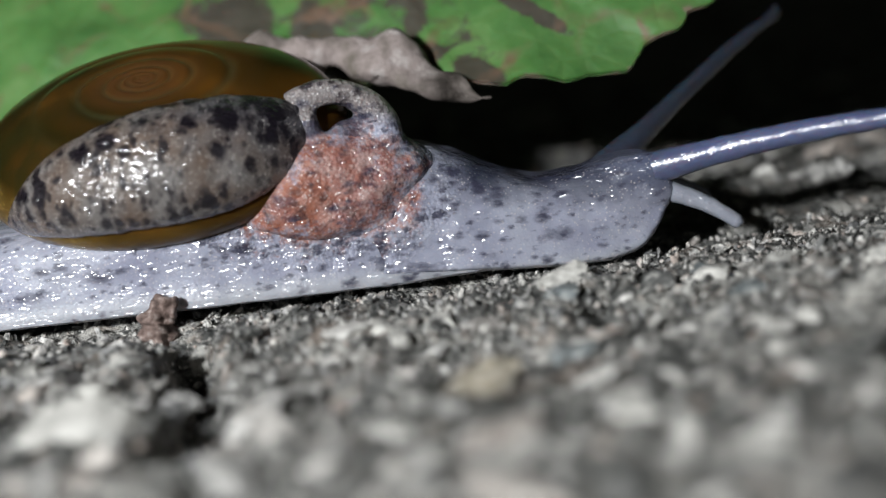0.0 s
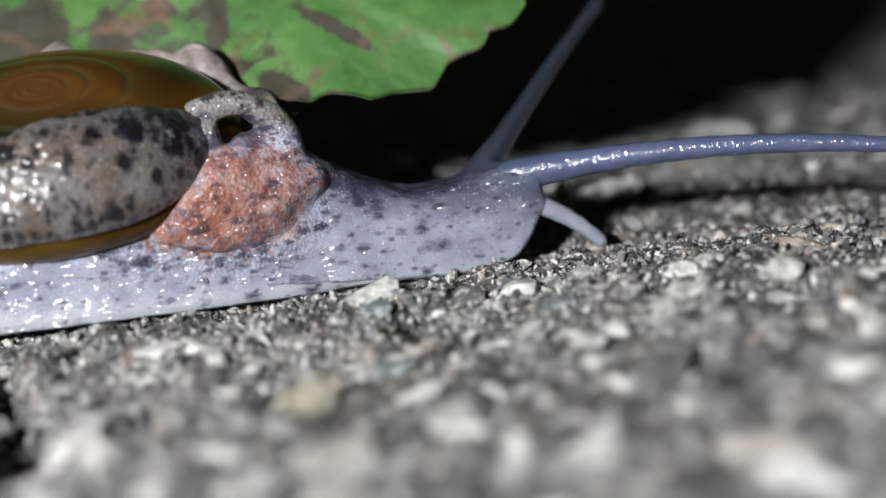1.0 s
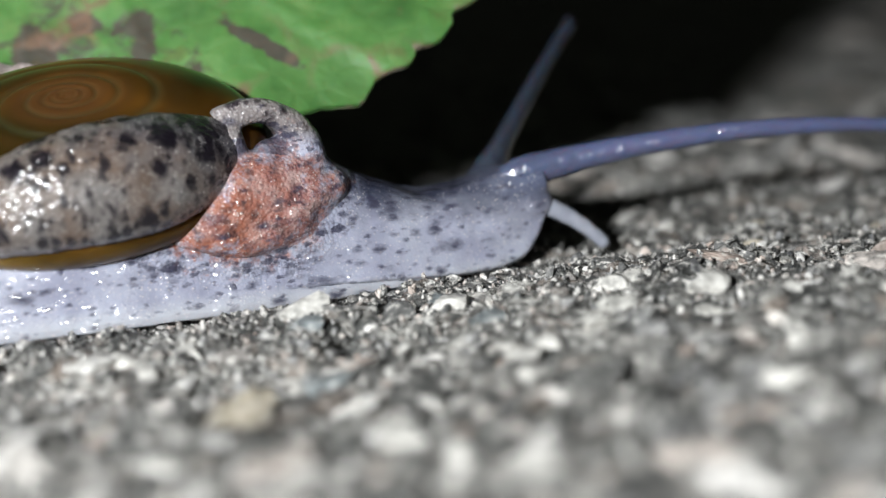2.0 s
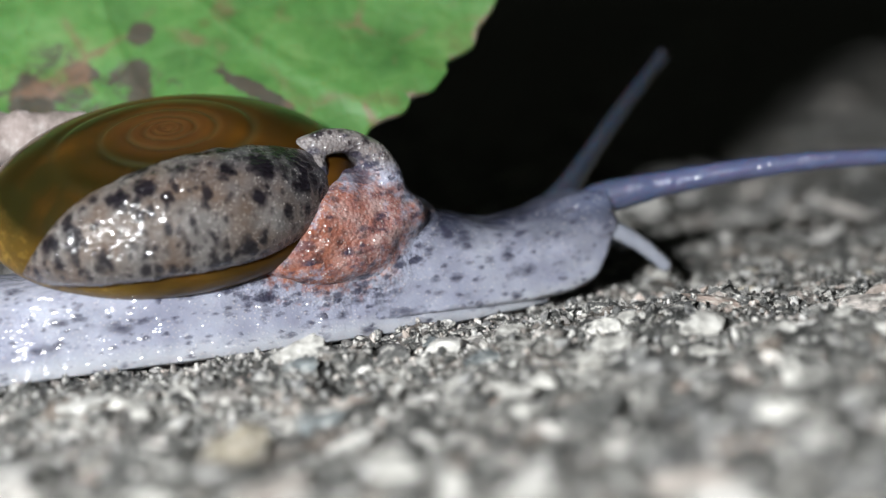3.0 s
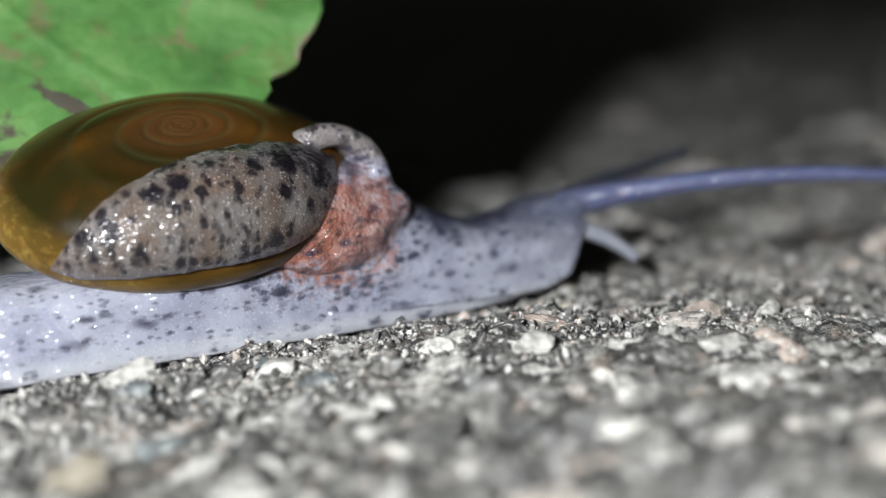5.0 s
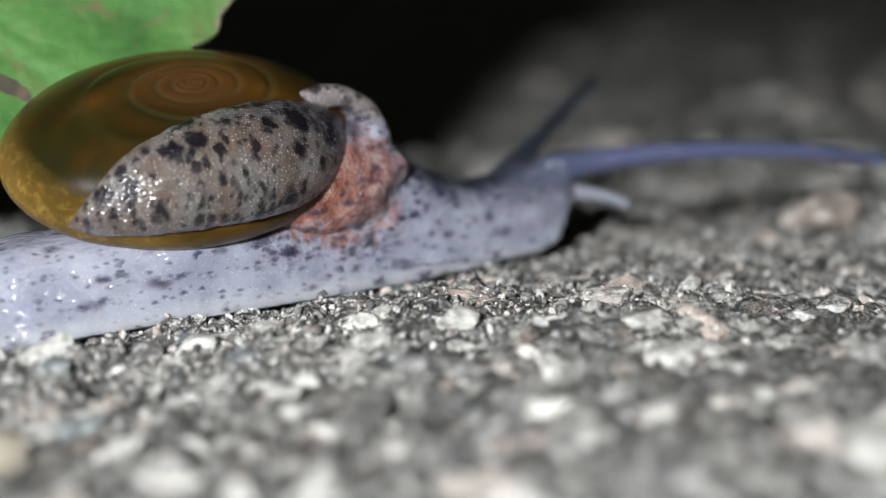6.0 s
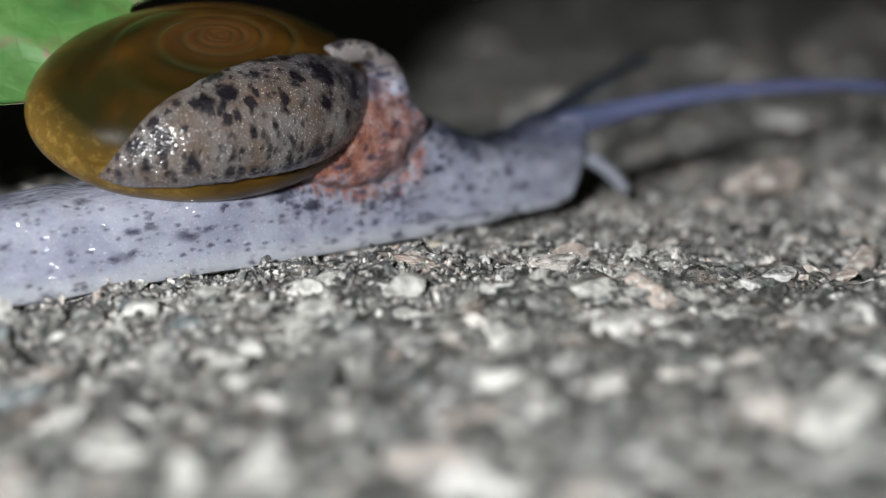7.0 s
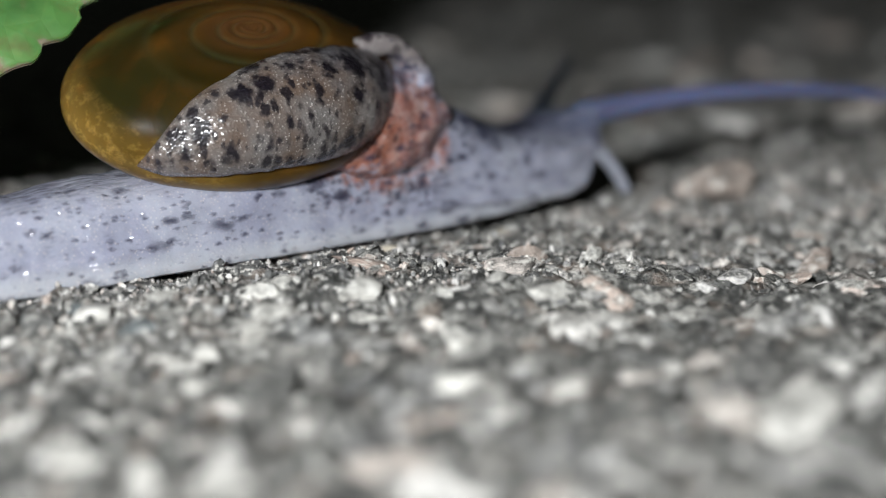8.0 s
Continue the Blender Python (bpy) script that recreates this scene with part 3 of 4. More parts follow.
LOBE_TOP = [(-11.6, 6.2), (-11.0, 6.95), (-8.5, 9.5), (-5.9, 10.8), (-2.7, 11.75), (0.9, 12.1), (4.0, 11.8), (5.6, 11.2), (6.55, 10.1), (6.8, 9.0)]
LOBE_LOW = [(-11.6, 6.1), (-10.6, 5.6), (-8.0, 5.15), (-3.5, 5.1), (0.2, 5.3), (3.0, 5.85), (5.2, 7.0), (6.45, 8.2), (6.8, 8.9)]


def build_mantle_lobe():
    """Leaf-shaped flap of skin that lies on the shell's side, thickest in the middle."""
    nu, nw = 120, 54
    way = Vector((0.17, 0.975, -0.13)).normalized()
    us = -np.cos(np.pi * np.arange(nu) / (nu - 1))
    xs = -2.6 + 9.0 * us
    tops, lows = smooth_table(LOBE_TOP, xs)[:, 0], smooth_table(LOBE_LOW, xs)[:, 0]
    layers = []
    for layer in (0, 1):
        for u, lx, top, low in zip(us, xs, tops, lows):
            for j in range(nw):
                w = -math.cos(math.pi * j / (nw - 1))
                z = (top + low) / 2 + w * (max(top - low, 0.06) / 2) * (1 + 0.03 * noise.noise(Vector((u * 9, w * 2, 5))))
                p, n = shell_near(lx, z, way)
                swell = max(0, 1 - w * w) ** 0.75 * max(0, 1 - ((u - 0.15) / (1.15 if u < 0.15 else 0.85)) ** 2) ** 0.75
                lumps = 0.16 * noise.noise(Vector((lx * 0.8, z * 0.8, 2))) + 0.05 * noise.noise(Vector((lx * 2.2, z * 2.2, 4)))
                layers.append(p + n * MM * ((0.12 + 1.15 * swell + lumps * swell) if layer == 0 else -0.25))
    n = nu * nw
    f0 = grid_faces(nu, nw, False)
    faces = [tuple(reversed(f)) for f in f0] + [tuple(k + n for k in f) for f in f0]
    rim = [i * nw for i in range(nu)] + [(nu - 1) * nw + j for j in range(1, nw)] + [i * nw + nw - 1 for i in range(nu - 2, -1, -1)] + list(range(nw - 2, 0, -1))
    for a, b in zip(rim, rim[1:] + rim[:1]):
        faces.append((a, b, b + n, a + n))
    return mesh_from("mantle_lobe", [tuple(v) for v in layers], faces, MANTLE)


mantle = part("mantle_lobe", build_mantle_lobe(), snail, "grainy brown-grey mantle flap with black spots and wet glints")


def tube(name, keys, steps, cols, material, lump=0.0, freq=1.0, cap=True):
    """Tube through keys of parameter, x, y, z, radius, flattening (all in millimetres)."""
    ts_ = np.linspace(keys[0][0], keys[-1][0], steps)
    tab = smooth_table(keys, ts_)
    verts = []
    for i in range(steps):
        p = Vector(tab[i, :3])
        d = Vector(tab[min(i + 1, steps - 1), :3] - tab[max(i - 1, 0), :3]).normalized()
        side = d.cross(Vector((0, 0.25, 1))).normalized()
        up = side.cross(d)
        r, flat = max(0.02, tab[i, 3]), tab[i, 4]
        for j in range(cols):
            a = 2 * math.pi * j / cols
            q = p + (side * math.cos(a) * flat + up * math.sin(a)) * r
            q += (q - p).normalized() * lump * noise.noise(q * freq)
            verts.append(tuple(q * MM))
    faces = grid_faces(steps, cols, True)
    if cap:
        faces.append(tuple(range(cols))[::-1])
        faces.append(tuple(range((steps - 1) * cols, steps * cols)))
    return mesh_from(name, verts, faces, material)


def fused(name, pieces, voxel, rounds, material):
    """One skin round several overlapping closed meshes, its joints rounded off."""
    verts, faces = [], []
    for me in pieces:
        k = len(verts)
        verts += [tuple(v.co / MM) for v in me.vertices]
        faces += [tuple(i + k for i in p.vertices) for p in me.polygons]
    ob = new(name, mesh_from(name, verts, faces, material))
    re = ob.modifiers.new("skin", "REMESH")
    re.mode, re.voxel_size, re.use_smooth_shade = "VOXEL", voxel, True
    sm = ob.modifiers.new("soft", "SMOOTH")
    sm.factor, sm.iterations = 0.5, rounds
    me = bpy.data.meshes.new_from_object(ob.evaluated_get(bpy.context.evaluated_depsgraph_get()))
    bpy.data.objects.remove(ob)
    me.transform(Matrix.Scale(MM, 4))
    me.name = name
    return me


def build_head():
    """Neck and blunt snout, from which the roots of the four tentacles grow."""
    neck = loft_body("neck", HEAD_KEYS, 5, 25.6, 110, 1.0, 0.05)
    roots = [tube("root", keys, 24, 24, FOOT, 0.06, 1.0) for keys in (
        [(0, 19.8, -0.5, 3.9, 1.2, 1), (1, 21.6, -0.8, 4.2, 1.4, 1), (2, 23.4, -1.3, 4.8, 1.25, 1), (3, 25.6, -1.8, 5.2, 0.9, 1)],
        [(0, 20.0, 0.6, 3.9, 1.2, 1), (1, 21.8, 1.1, 4.2, 1.3, 1), (2, 23.2, 1.7, 4.9, 0.85, 1)],
        [(0, 22.6, -1.2, 3.9, 1.0, 1), (1, 24.4, -1.6, 3.9, 1.15, 1), (2, 25.7, -1.9, 3.4, 0.72, 1)],
        [(0, 22.6, 1.2, 3.9, 1.0, 1), (1, 24.4, 1.6, 3.8, 1.0, 1), (2, 25.4, 2.0, 3.4, 0.6, 1)])]
    return mark_zones(fused("head", [neck, *roots], 0.16, 9, FOOT), 12.0)


head = part("head", build_head(), snail, "pale grey translucent neck and head with dark specks")


def build_collar():
    """Sheet of mantle tissue between shell and neck: a hood that lies along the shell's lip, open below it, and the flesh that runs down to the foot."""
    hood = tube("hood", [(0, 3.5, -1.5, 10.8, 0.4, 1), (1, 5.0, -2.1, 11.25, 0.68, 0.9), (2, 6.75, -2.2, 11.6, 0.8, 0.9), (3, 8.5, -2.1, 11.4, 0.8, 1), (4, 9.9, -2.0, 10.3, 0.95, 1.1),
                         (5, 10.5, -2.1, 8.9, 1.05, 1.1), (6, 10.6, -2.4, 7.6, 0.95, 1.0), (7, 10.2, -2.8, 6.2, 0.6, 1.0)], 90, 28, COLLAR, 0.12, 1.1)
    nape = tube("nape", [(0, 10.2, -1.0, 7.5, 1.5, 1.2), (1, 11.9, -0.8, 6.3, 1.4, 1.4), (2, 13.6, -0.6, 5.2, 1.0, 1.6), (3, 14.8, -0.5, 4.4, 0.5, 1.6)], 40, 28, COLLAR, 0.15, 0.9)
    rear = tube("rear", [(0, 8.4, -1.7, 11.2, 0.5, 1), (1, 9.7, 0.4, 9.8, 1.0, 1), (2, 9.4, 2.4, 8.0, 1.7, 1), (3, 8.0, 4.0, 5.5, 1.8, 1), (4, 3.0, 4.6, 4.0, 0.6, 1)], 50, 24, COLLAR, 0.2, 0.8)
    sunk = [(x, hw - 0.12 * max(0.0, x - 8.5), top - 0.2 * max(0.0, x - 9.5), sole) for x, hw, top, sole in HEAD_KEYS]
    neck = loft_body("neck", sunk, 5.2, 14.0, 60, 1.0, -0.06)
    rng = random.Random(4)
    ball_v, ball_f = ico(2)
    verts, faces = [], []
    for x in np.arange(0.8, 12.0, 0.55):
        for z in np.arange(2.6, 9.6, 0.55):
            px, pz = x + rng.uniform(-0.2, 0.2), z + rng.uniform(-0.2, 0.2)
            deep = float(zone_depth(np.array([px]), np.array([pz]))[0])
            if deep < (0.25 if pz > 6 else 0.8) or (px - 7.4) ** 2 + (pz - 10.3) ** 2 < 1.6:
                continue
            y = float(np.interp(pz, (3.0, 4.5, 6.0, 7.5, 9.0, 10.5), (-4.0, -3.85, -3.5, -3.0, -2.4, -1.9)))
            y -= 1.1 * max(0.0, min(1.0, (9.4 - px) / 3.4)) * max(0.25, min(1.0, (pz - 4.5) / 2.5))
            r = 0.7 + 0.45 * min(1.0, deep / 2.2) + rng.uniform(-0.12, 0.12)
            faces += (ball_f + len(verts)).tolist()
            verts += ((ball_v * r + (px, y + (0.5 if pz > 6.5 else 0.65) * max(0.0, 1.6 - deep), pz)) * MM).tolist()
    # the flesh thins out over the neck in front of it
    for x in np.arange(9.0, 15.4, 0.5):
        hw, top, sole = smooth_table(HEAD_KEYS, np.array([x]))[0]
        for z in np.arange(3.2, 8.4, 0.5):
            rise = (z - sole - 0.25) / (top - sole - 0.25)
            if rise < 0.78:
                c = math.sqrt(1 - rise ** 1.82)
                side = -hw * c ** 0.62 * (0.90 + 0.10 * math.exp(-rise * 7))
                proud = 0.4 - 0.17 * (x - 9) - 0.25 * max(0.0, 4.5 - z) + rng.uniform(-0.1, 0.1)
                faces += (ball_f + len(verts)).tolist()
                verts += ((ball_v * 0.8 + (x, side + 0.8 - proud, z - 0.5 * rise)) * MM).tolist()
    for x, z in ((6.0, 10.3), (6.1, 9.7), (6.0, 9.2)):
        faces += (ball_f + len(verts)).tolist()
        verts += ((ball_v * 0.75 + (x, -2.9, z)) * MM).tolist()
    flesh = mesh_from("flesh", verts, faces, COLLAR)
    return mark_zones(fused("mantle_collar", [hood, nape, rear, neck, flesh], 0.16, 30, COLLAR))


collar = part("mantle_collar", build_collar(), snail, "grey and orange-red grainy mantle collar with dark specks")


def build_tentacle(name, length, r0, r1, tip, arch, rings=90, material=None, root=0.3, spread=1.5, sunk=2.0):
    """Stalk along x that grows out of a wide root, tapers to a small bulb and is bowed upwards by arch; sunk is the length inside the head."""
    keys = []
    for i in range(44):
        t = -sunk / length + (1 + sunk / length) * i / 43
        x = t * length
        r = r0 + (r1 - r0) * max(0.0, t) + root * math.exp(-(max(0.0, x) / spread) ** 2)
        if x < 0:
            r *= 1 - 0.6 * (x / sunk) ** 2
        if t > 0.95:
            r = tip
        keys.append((t, x, 0, arch * 4 * t * (1 - t) - (0.9 * (x / sunk) ** 2 if x < 0 else 0), r, 1))
    keys.append((1.02, length * 1.02 + tip * 0.4, 0, 0, tip * 0.75, 1))
    keys.append((1.035, length * 1.02 + tip * 0.75, 0, 0, 0.03, 1))
    return tube(name, keys, rings, 28, material or TENTACLE, 0.05, 1.5)


near_tentacle = part("eye_tentacle", build_tentacle("eye_tentacle", 25.6, 0.86, 0.42, 0.46, 1.0, 100, None, 0.2, 3.4, 1.8), snail, "long blue-grey translucent eye stalk")
far_tentacle = part("eye_tentacle", build_tentacle("eye_tentacle", 18, 0.74, 0.38, 0.46, 0.3, 80, SHADED_TENTACLE, 0.45, 3.2, 1.5), snail, "blue-grey translucent eye stalk with shade painted into its skin")
m_, nt_, b_ = shader("eye_dark", 0.15, Coat_Weight=0.5)
EYE = m_
nt_.links.new(mix(nt_, noise_tex(nt_, coords(nt_), 0.2, 2), (0.008, 0.008, 0.014), (0.03, 0.03, 0.045)), b_.inputs["Base Color"])


def build_eye(r):
    bm = bmesh.new()
    bmesh.ops.create_uvsphere(bm, u_segments=16, v_segments=10, radius=r * MM, matrix=Matrix.Diagonal((0.8, 1, 1, 1)))
    me = bpy.data.meshes.new("eye")
    bm.to_mesh(me)
    bm.free()
    me.materials.append(EYE)
    me.polygons.foreach_set("use_smooth", [True] * len(me.polygons))
    return me


part("eye", build_eye(0.36), near_tentacle, "tiny dark eye spot", pose(26.05 * MM, 0.0, 0.18 * MM))
part("eye", build_eye(0.38), far_tentacle, "tiny dark eye spot", pose(18.3 * MM, 0.0, 0.2 * MM))
near_feeler = part("lower_tentacle", build_tentacle("lower_tentacle", 5.4, 0.62, 0.42, 0.44, 0.3, 44, FEELER, 0.1, 1.3, 1.0), head, "short pale lower feeler")
far_feeler = part("lower_tentacle", build_tentacle("lower_tentacle", 4.8, 0.56, 0.42, 0.42, 0.2, 44, FEELER, 0.1, 1.2, 1.0), head, "short pale lower feeler")

# ---- leaf behind the snail ----
plant = tagged(new("leaf_plant"), "broad green leaf with brown dying patches on a low stem", "plant")
plant.matrix_basis = pose(-30 * MM, 80 * MM, 0)
TO_LEAF = plant.matrix_basis.inverted() @ pose(0, 18.3 * MM, 10 * MM, 48)


def leaf_radius(th):
    r = 34.0
    deg = math.degrees(th)
    if deg < -53:
        t = min(1.0, (-53 - deg) / 37) ** 0.9
        back = min(1.0, max(0.0, (-98 - deg) / 34))
        r += -9.0 * t * (1 - back) + 3.0 * back
    if deg > -23:
        r = float(np.interp(deg, (-23, -16, -8, 5, 24, 60, 110, 180), (34.0, 33.2, 33.5, 35, 43, 44, 42, 37)))
    tooth = abs(((deg / 6.3) % 1) - 0.62)
    return r + 0.9 * noise.noise(Vector((deg / 9, 0, 7))) + 0.5 * noise.noise(Vector((deg / 2.5, 3, 7))) - 0.9 * tooth


# islands of dead tissue on the blade: place, half lengths, turn
ROT = ((-22, 6.6, 3.2, 3.4, 0), (-16.6, 6.2, 1.5, 2.6, 10), (-13.4, 8.6, 1.5, 0.8, -30), (-9.4, 6.8, 0.9, 2.3, 5), (-9.5, 11.2, 0.9, 1.2, 0), (-10.5, 3.4, 4.2, 1.0, -12),
       (-16, 3.2, 3.5, 1.5, -10), (-1.6, 5.6, 3.0, 0.6, -35), (-25, 2.5, 3, 2.5, 0), (-5.0, 1.2, 2.2, 0.9, -35))


def rot_at(u, v):
    best = 0.0
    for cu, cv, ru, rv, turn in ROT:
        c, s = math.cos(radians(turn)), math.sin(radians(turn))
        a, b = (u - cu) * c + (v - cv) * s, (v - cv) * c - (u - cu) * s
        best = max(best, 1.5 - math.hypot(a / ru, b / rv))
    patchy = 0.42 * max(0.0, min(1.0, 2.2 - 1.2 * math.hypot((u + 15) / 9, (v - 5) / 4.5)))
    return min(1.0, max(best, patchy))


def build_leaf():
    rings, cols = 90, 420
    verts, rimmed, rot = [], [], []
    for layer in (0, 1):
        for i in range(rings):
            f = (i / (rings - 1)) ** 0.8
            for j in range(cols):
                th = -math.pi + 2 * math.pi * j / cols
                r = leaf_radius(th) * max(f, 0.002)
                u, v = -16 + r * math.cos(th), 28 + r * math.sin(th)
                w = 0.9 * noise.noise(Vector((u / 14, v / 14, 1))) + 0.25 * noise.noise(Vector((u / 4, v / 4, 1)))
                w -= 1.2 * max(0, f - 0.8) * 5 * (0.4 + noise.noise(Vector((th * 3, 0, 2))))
                ribs = abs(((th * 9 / math.pi) + 0.25 * math.sin(r / 9)) % 1 - 0.5)
                w += 0.2 * math.exp(-(ribs / 0.06) ** 2) * f
                verts.append((u * MM, v * MM, (w - 0.18 * layer) * MM))
                rot.append(rot_at(u, v))
                rimmed.append(min(1.0, max(0.0, 1 - (1 - f) * leaf_radius(th) / 1.6)))
    n = rings * cols
    f0 = grid_faces(rings, cols, True)
    faces = f0 + [tuple(k + n for k in reversed(f)) for f in f0]
    for j in range(cols):
        a, b = (rings - 1) * cols + j, (rings - 1) * cols + (j + 1) % cols
        faces.append((a, a + n, b + n, b))
    me = mesh_from("blade", verts, faces, LEAF)
    me.attributes.new("margin", "FLOAT", "POINT").data.foreach_set("value", rimmed)
    me.attributes.new("rot", "FLOAT", "POINT").data.foreach_set("value", rot)
    return me


blade = part("blade", build_leaf(), plant, "green leaf blade with brown islands and toothed edge", TO_LEAF)
margin = part("dry_margin", tube("dry_margin", [
    (0, -30, 2.2, 0.5, 0.5, 1.5), (1, -24, 2.6, 0.9, 0.8, 1.6), (2, -17.5, 2.6, 1.2, 1.35, 1.5), (3, -14.0, 2.7, 1.2, 0.95, 1.3), (4, -10.6, 2.2, 1.2, 1.2, 1.5),
    (5, -7.6, 0.3, 0.9, 0.8, 1.4), (6, -5.2, -0.9, 0.6, 0.55, 1.3), (7, -3.9, -0.9, 0.3, 0.12, 1)], 80, 22, DRY, 0.9, 0.55), plant, "pale curled dry leaf margin", TO_LEAF)
stem = part("stem", tube("stem", [(0, 0, 0, -3, 1.6, 1), (1, 0, 2, 12, 1.5, 1), (2, 5, 0, 30, 1.3, 1), (3, 12, -16, 42, 1.1, 1), (4, 14, -37, 31.4, 0.7, 1)], 40, 14, STEM, 0.1, 0.5), plant, "green leaf stalk")

# ---- twig stub in front of the tail's track ----
twig = tagged(new("twig", tube("twig", [(0, 0, 0, -1.5, 1.2, 1), (1, 0.1, 0, 0.3, 1.05, 1), (2, 0.1, 0.2, 1.2, 0.9, 1.1), (3, 0.5, 0.4, 1.9, 0.6, 1.2), (4, 1.2, 0.5, 2.2, 0.4, 1), (4.5, 1.5, 0.5, 2.2, 0.1, 1)], 50, 24, BARK, 0.6, 1.6)),
              "small broken brown twig stub wedged in the concrete", "twig")
twig.matrix_basis = pose(-22.6 * MM, 4.4 * MM, ground_height(-22.6, 4.4) * MM)


# ---- stones of the concrete ----


def pebble_shapes(count, sub):
    rng = random.Random(5)
    v, f = ico(sub)
    shapes = []
    for k in range(count):
        out = []
        flats = [(Vector((rng.gauss(0, 1), rng.gauss(0, 1), rng.gauss(0, 1))).normalized(), rng.uniform(0.3, 0.75)) for _ in range(10)]
        for p in v:
            q = Vector(p)
            for n, d in flats:
                over = q.dot(n) - d
                if over > 0:
                    q -= n * over * 0.95
            out.append(q * (1 + 0.22 * noise.noise(q * 1.6 + Vector((k * 7, 0, 0)))))
        shapes.append(np.array([tuple(q) for q in out]))
    return shapes, f


SHAPES, SHAPE_FACES = pebble_shapes(14, 2)


def turned(rng, r, flat):
    e = Euler((rng.uniform(-0.4, 0.4), rng.uniform(-0.4, 0.4), rng.uniform(0, 6.28)))
    return e, (r * rng.uniform(0.9, 1.9), r * rng.uniform(0.7, 1.2), r * flat)


def build_grit(name, rng, spots, label):
    allv, allf, n = [], [], 0
    for x, y, r in spots:
        e, s = turned(rng, r, rng.uniform(0.4, 0.75) if r < 1.2 else rng.uniform(0.3, 0.5))
        m = np.array(e.to_matrix())
        v = (SHAPES[rng.randrange(14)] * s) @ m.T
        allv.append((v + (x, y, ground_height(x, y) + r * rng.uniform(-0.2, 0.22))) * MM)
        allf.append(SHAPE_FACES + n)
        n += len(v)
    me = mesh_from(name, np.concatenate(allv).tolist(), np.concatenate(allf).tolist(), GRIT, False)
    return tagged(part(name, me, ground, label), kind="stuff")


# larger pale stones: x, y, length
BACK_STONES = [
    (7.6, 30.0, 1.8), (24.1, 24.2, 1.0), (43.1, 25.6, 0.8), (38.2, 21.7, 0.7), (42.0, 19.0, 0.8), (1.0, 7.4, 1.8), (8.8, 7.8, 2.0), (21.0, 10.1, 1.0), (13.3, 7.7, 1.3),
    (-5.0, 2.4, 1.5), (-8.4, 1.4, 1.9), (19.6, 8.0, 1.5), (18.1, 7.6, 1.3), (19.1, 7.2, 1.6), (-6.6, -0.4, 1.1), (39.5, 10.5, 1.3), (9.6, 2.1, 1.0), (18.4, 4.1, 1.5),
    (23.6, 5.3, 1.9)]
STRIP_STONES = [
    (17.0, 2.9, 1.6), (-21.4, -7.5, 1.6), (9.7, 0.2, 1.3), (32.0, 5.4, 0.8), (23.2, 3.0, 1.2), (16.7, 1.2, 1.4), (11.8, -0.2, 1.3), (14.3, 0.3, 1.1), (28.1, 3.5, 1.2),
    (37.0, 5.6, 1.0), (31.2, 4.1, 0.8), (26.3, 2.0, 1.3), (14.1, -1.9, 1.0), (12.5, -2.5, 1.2), (33.7, 2.7, 1.9), (49.6, 6.6, 1.3), (36.5, 3.1, 1.2), (13.2, -3.2, 1.0),
    (30.1, 0.9, 0.5)]
FRONT_STONES = [
    (12.9, -5.1, 1.4), (-19.4, -14.0, 4.2), (35.9, -0.2, 1.2), (8.4, -7.3, 1.6), (26.9, -3.4, 1.6), (16.5, -6.7, 1.1), (54.7, 2.5, 1.1), (40.0, -1.5, 1.0),
    (51.9, 0.4, 1.0), (17.0, -9.0, 1.1), (-3.8, -14.4, 2.0), (43.4, -2.8, 1.2), (28.2, -7.8, 0.6), (6.9, -13.2, 2.2), (24.1, -10.4, 2.3), (35.5, -9.1, 1.4),
    (29.1, -11.9, 1.3), (9.7, -16.8, 1.5), (12.7, -17.5, 2.2), (24.9, -14.7, 1.0), (38.4, -16.4, 2.4), (37.4, -18.7, 3.0), (30.0, -21.0, 1.4)]
TINTED_STONES = [
    (-1.5, -7.4, 2.6, CREAM), (29.5, 22.4, 1.1, CREAM), (8.4, 9.2, 1.5, SLATE), (62.5, 36.0, 3.2, PINK), (51.5, 26.5, 1.8, PINK), (58.5, 18.5, 1.9, PINK),
    (35.3, 12.0, 2.2, PINK), (98.0, 101.0, 3.4, PINK), (83.5, 88.0, 3.0, PINK), (122.0, 121.0, 5.0, PINK), (54.8, 10.2, 2.4, PINK), (11.0, 4.0, 1.6, SLATE),
    (3.0, -2.6, 1.9, SLATE), (1.4, 4.8, 1.7, SLATE), (-0.6, -3.4, 1.4, CREAM), (28.6, 19.2, 1.2, CREAM), (37.2, 21.3, 0.9, CREAM), (57.6, 28.6, 4.6, PINK)]
KEY_STONES = [(*k, PALE) for k in BACK_STONES + STRIP_STONES + FRONT_STONES] + TINTED_STONES


rng = random.Random(11)
spots, single = [], []
for _ in range(7000):
    x, y = rng.uniform(-48, 92), rng.uniform(-40, 48)
    r = min(2.3, max(0.25, rng.lognormvariate(-0.7, 0.68)))
    if track(x, y + 8) > 0.3:
        r = min(r, 1.5)
    if track(x, y + 1.6) > 0.2 or track(x, y) > 0.3:
        r = min(r, 0.5)
    if all((x - k[0]) ** 2 + (y - k[1]) ** 2 > (0.45 * k[2] + 0.2 * r) ** 2 for k in KEY_STONES):
        spots.append((x, y, r))
band = [s for s in spots if -14 < s[0] < 62 and -6 < s[1] - 0.25 * s[0] < 9]
band.sort(key=lambda s: -s[2])
single = band[:260]
chosen = set(single)
build_grit("gravel", rng, [s for s in spots if s not in chosen], "small grey and pale aggregate grains set in concrete")
far_spots = []
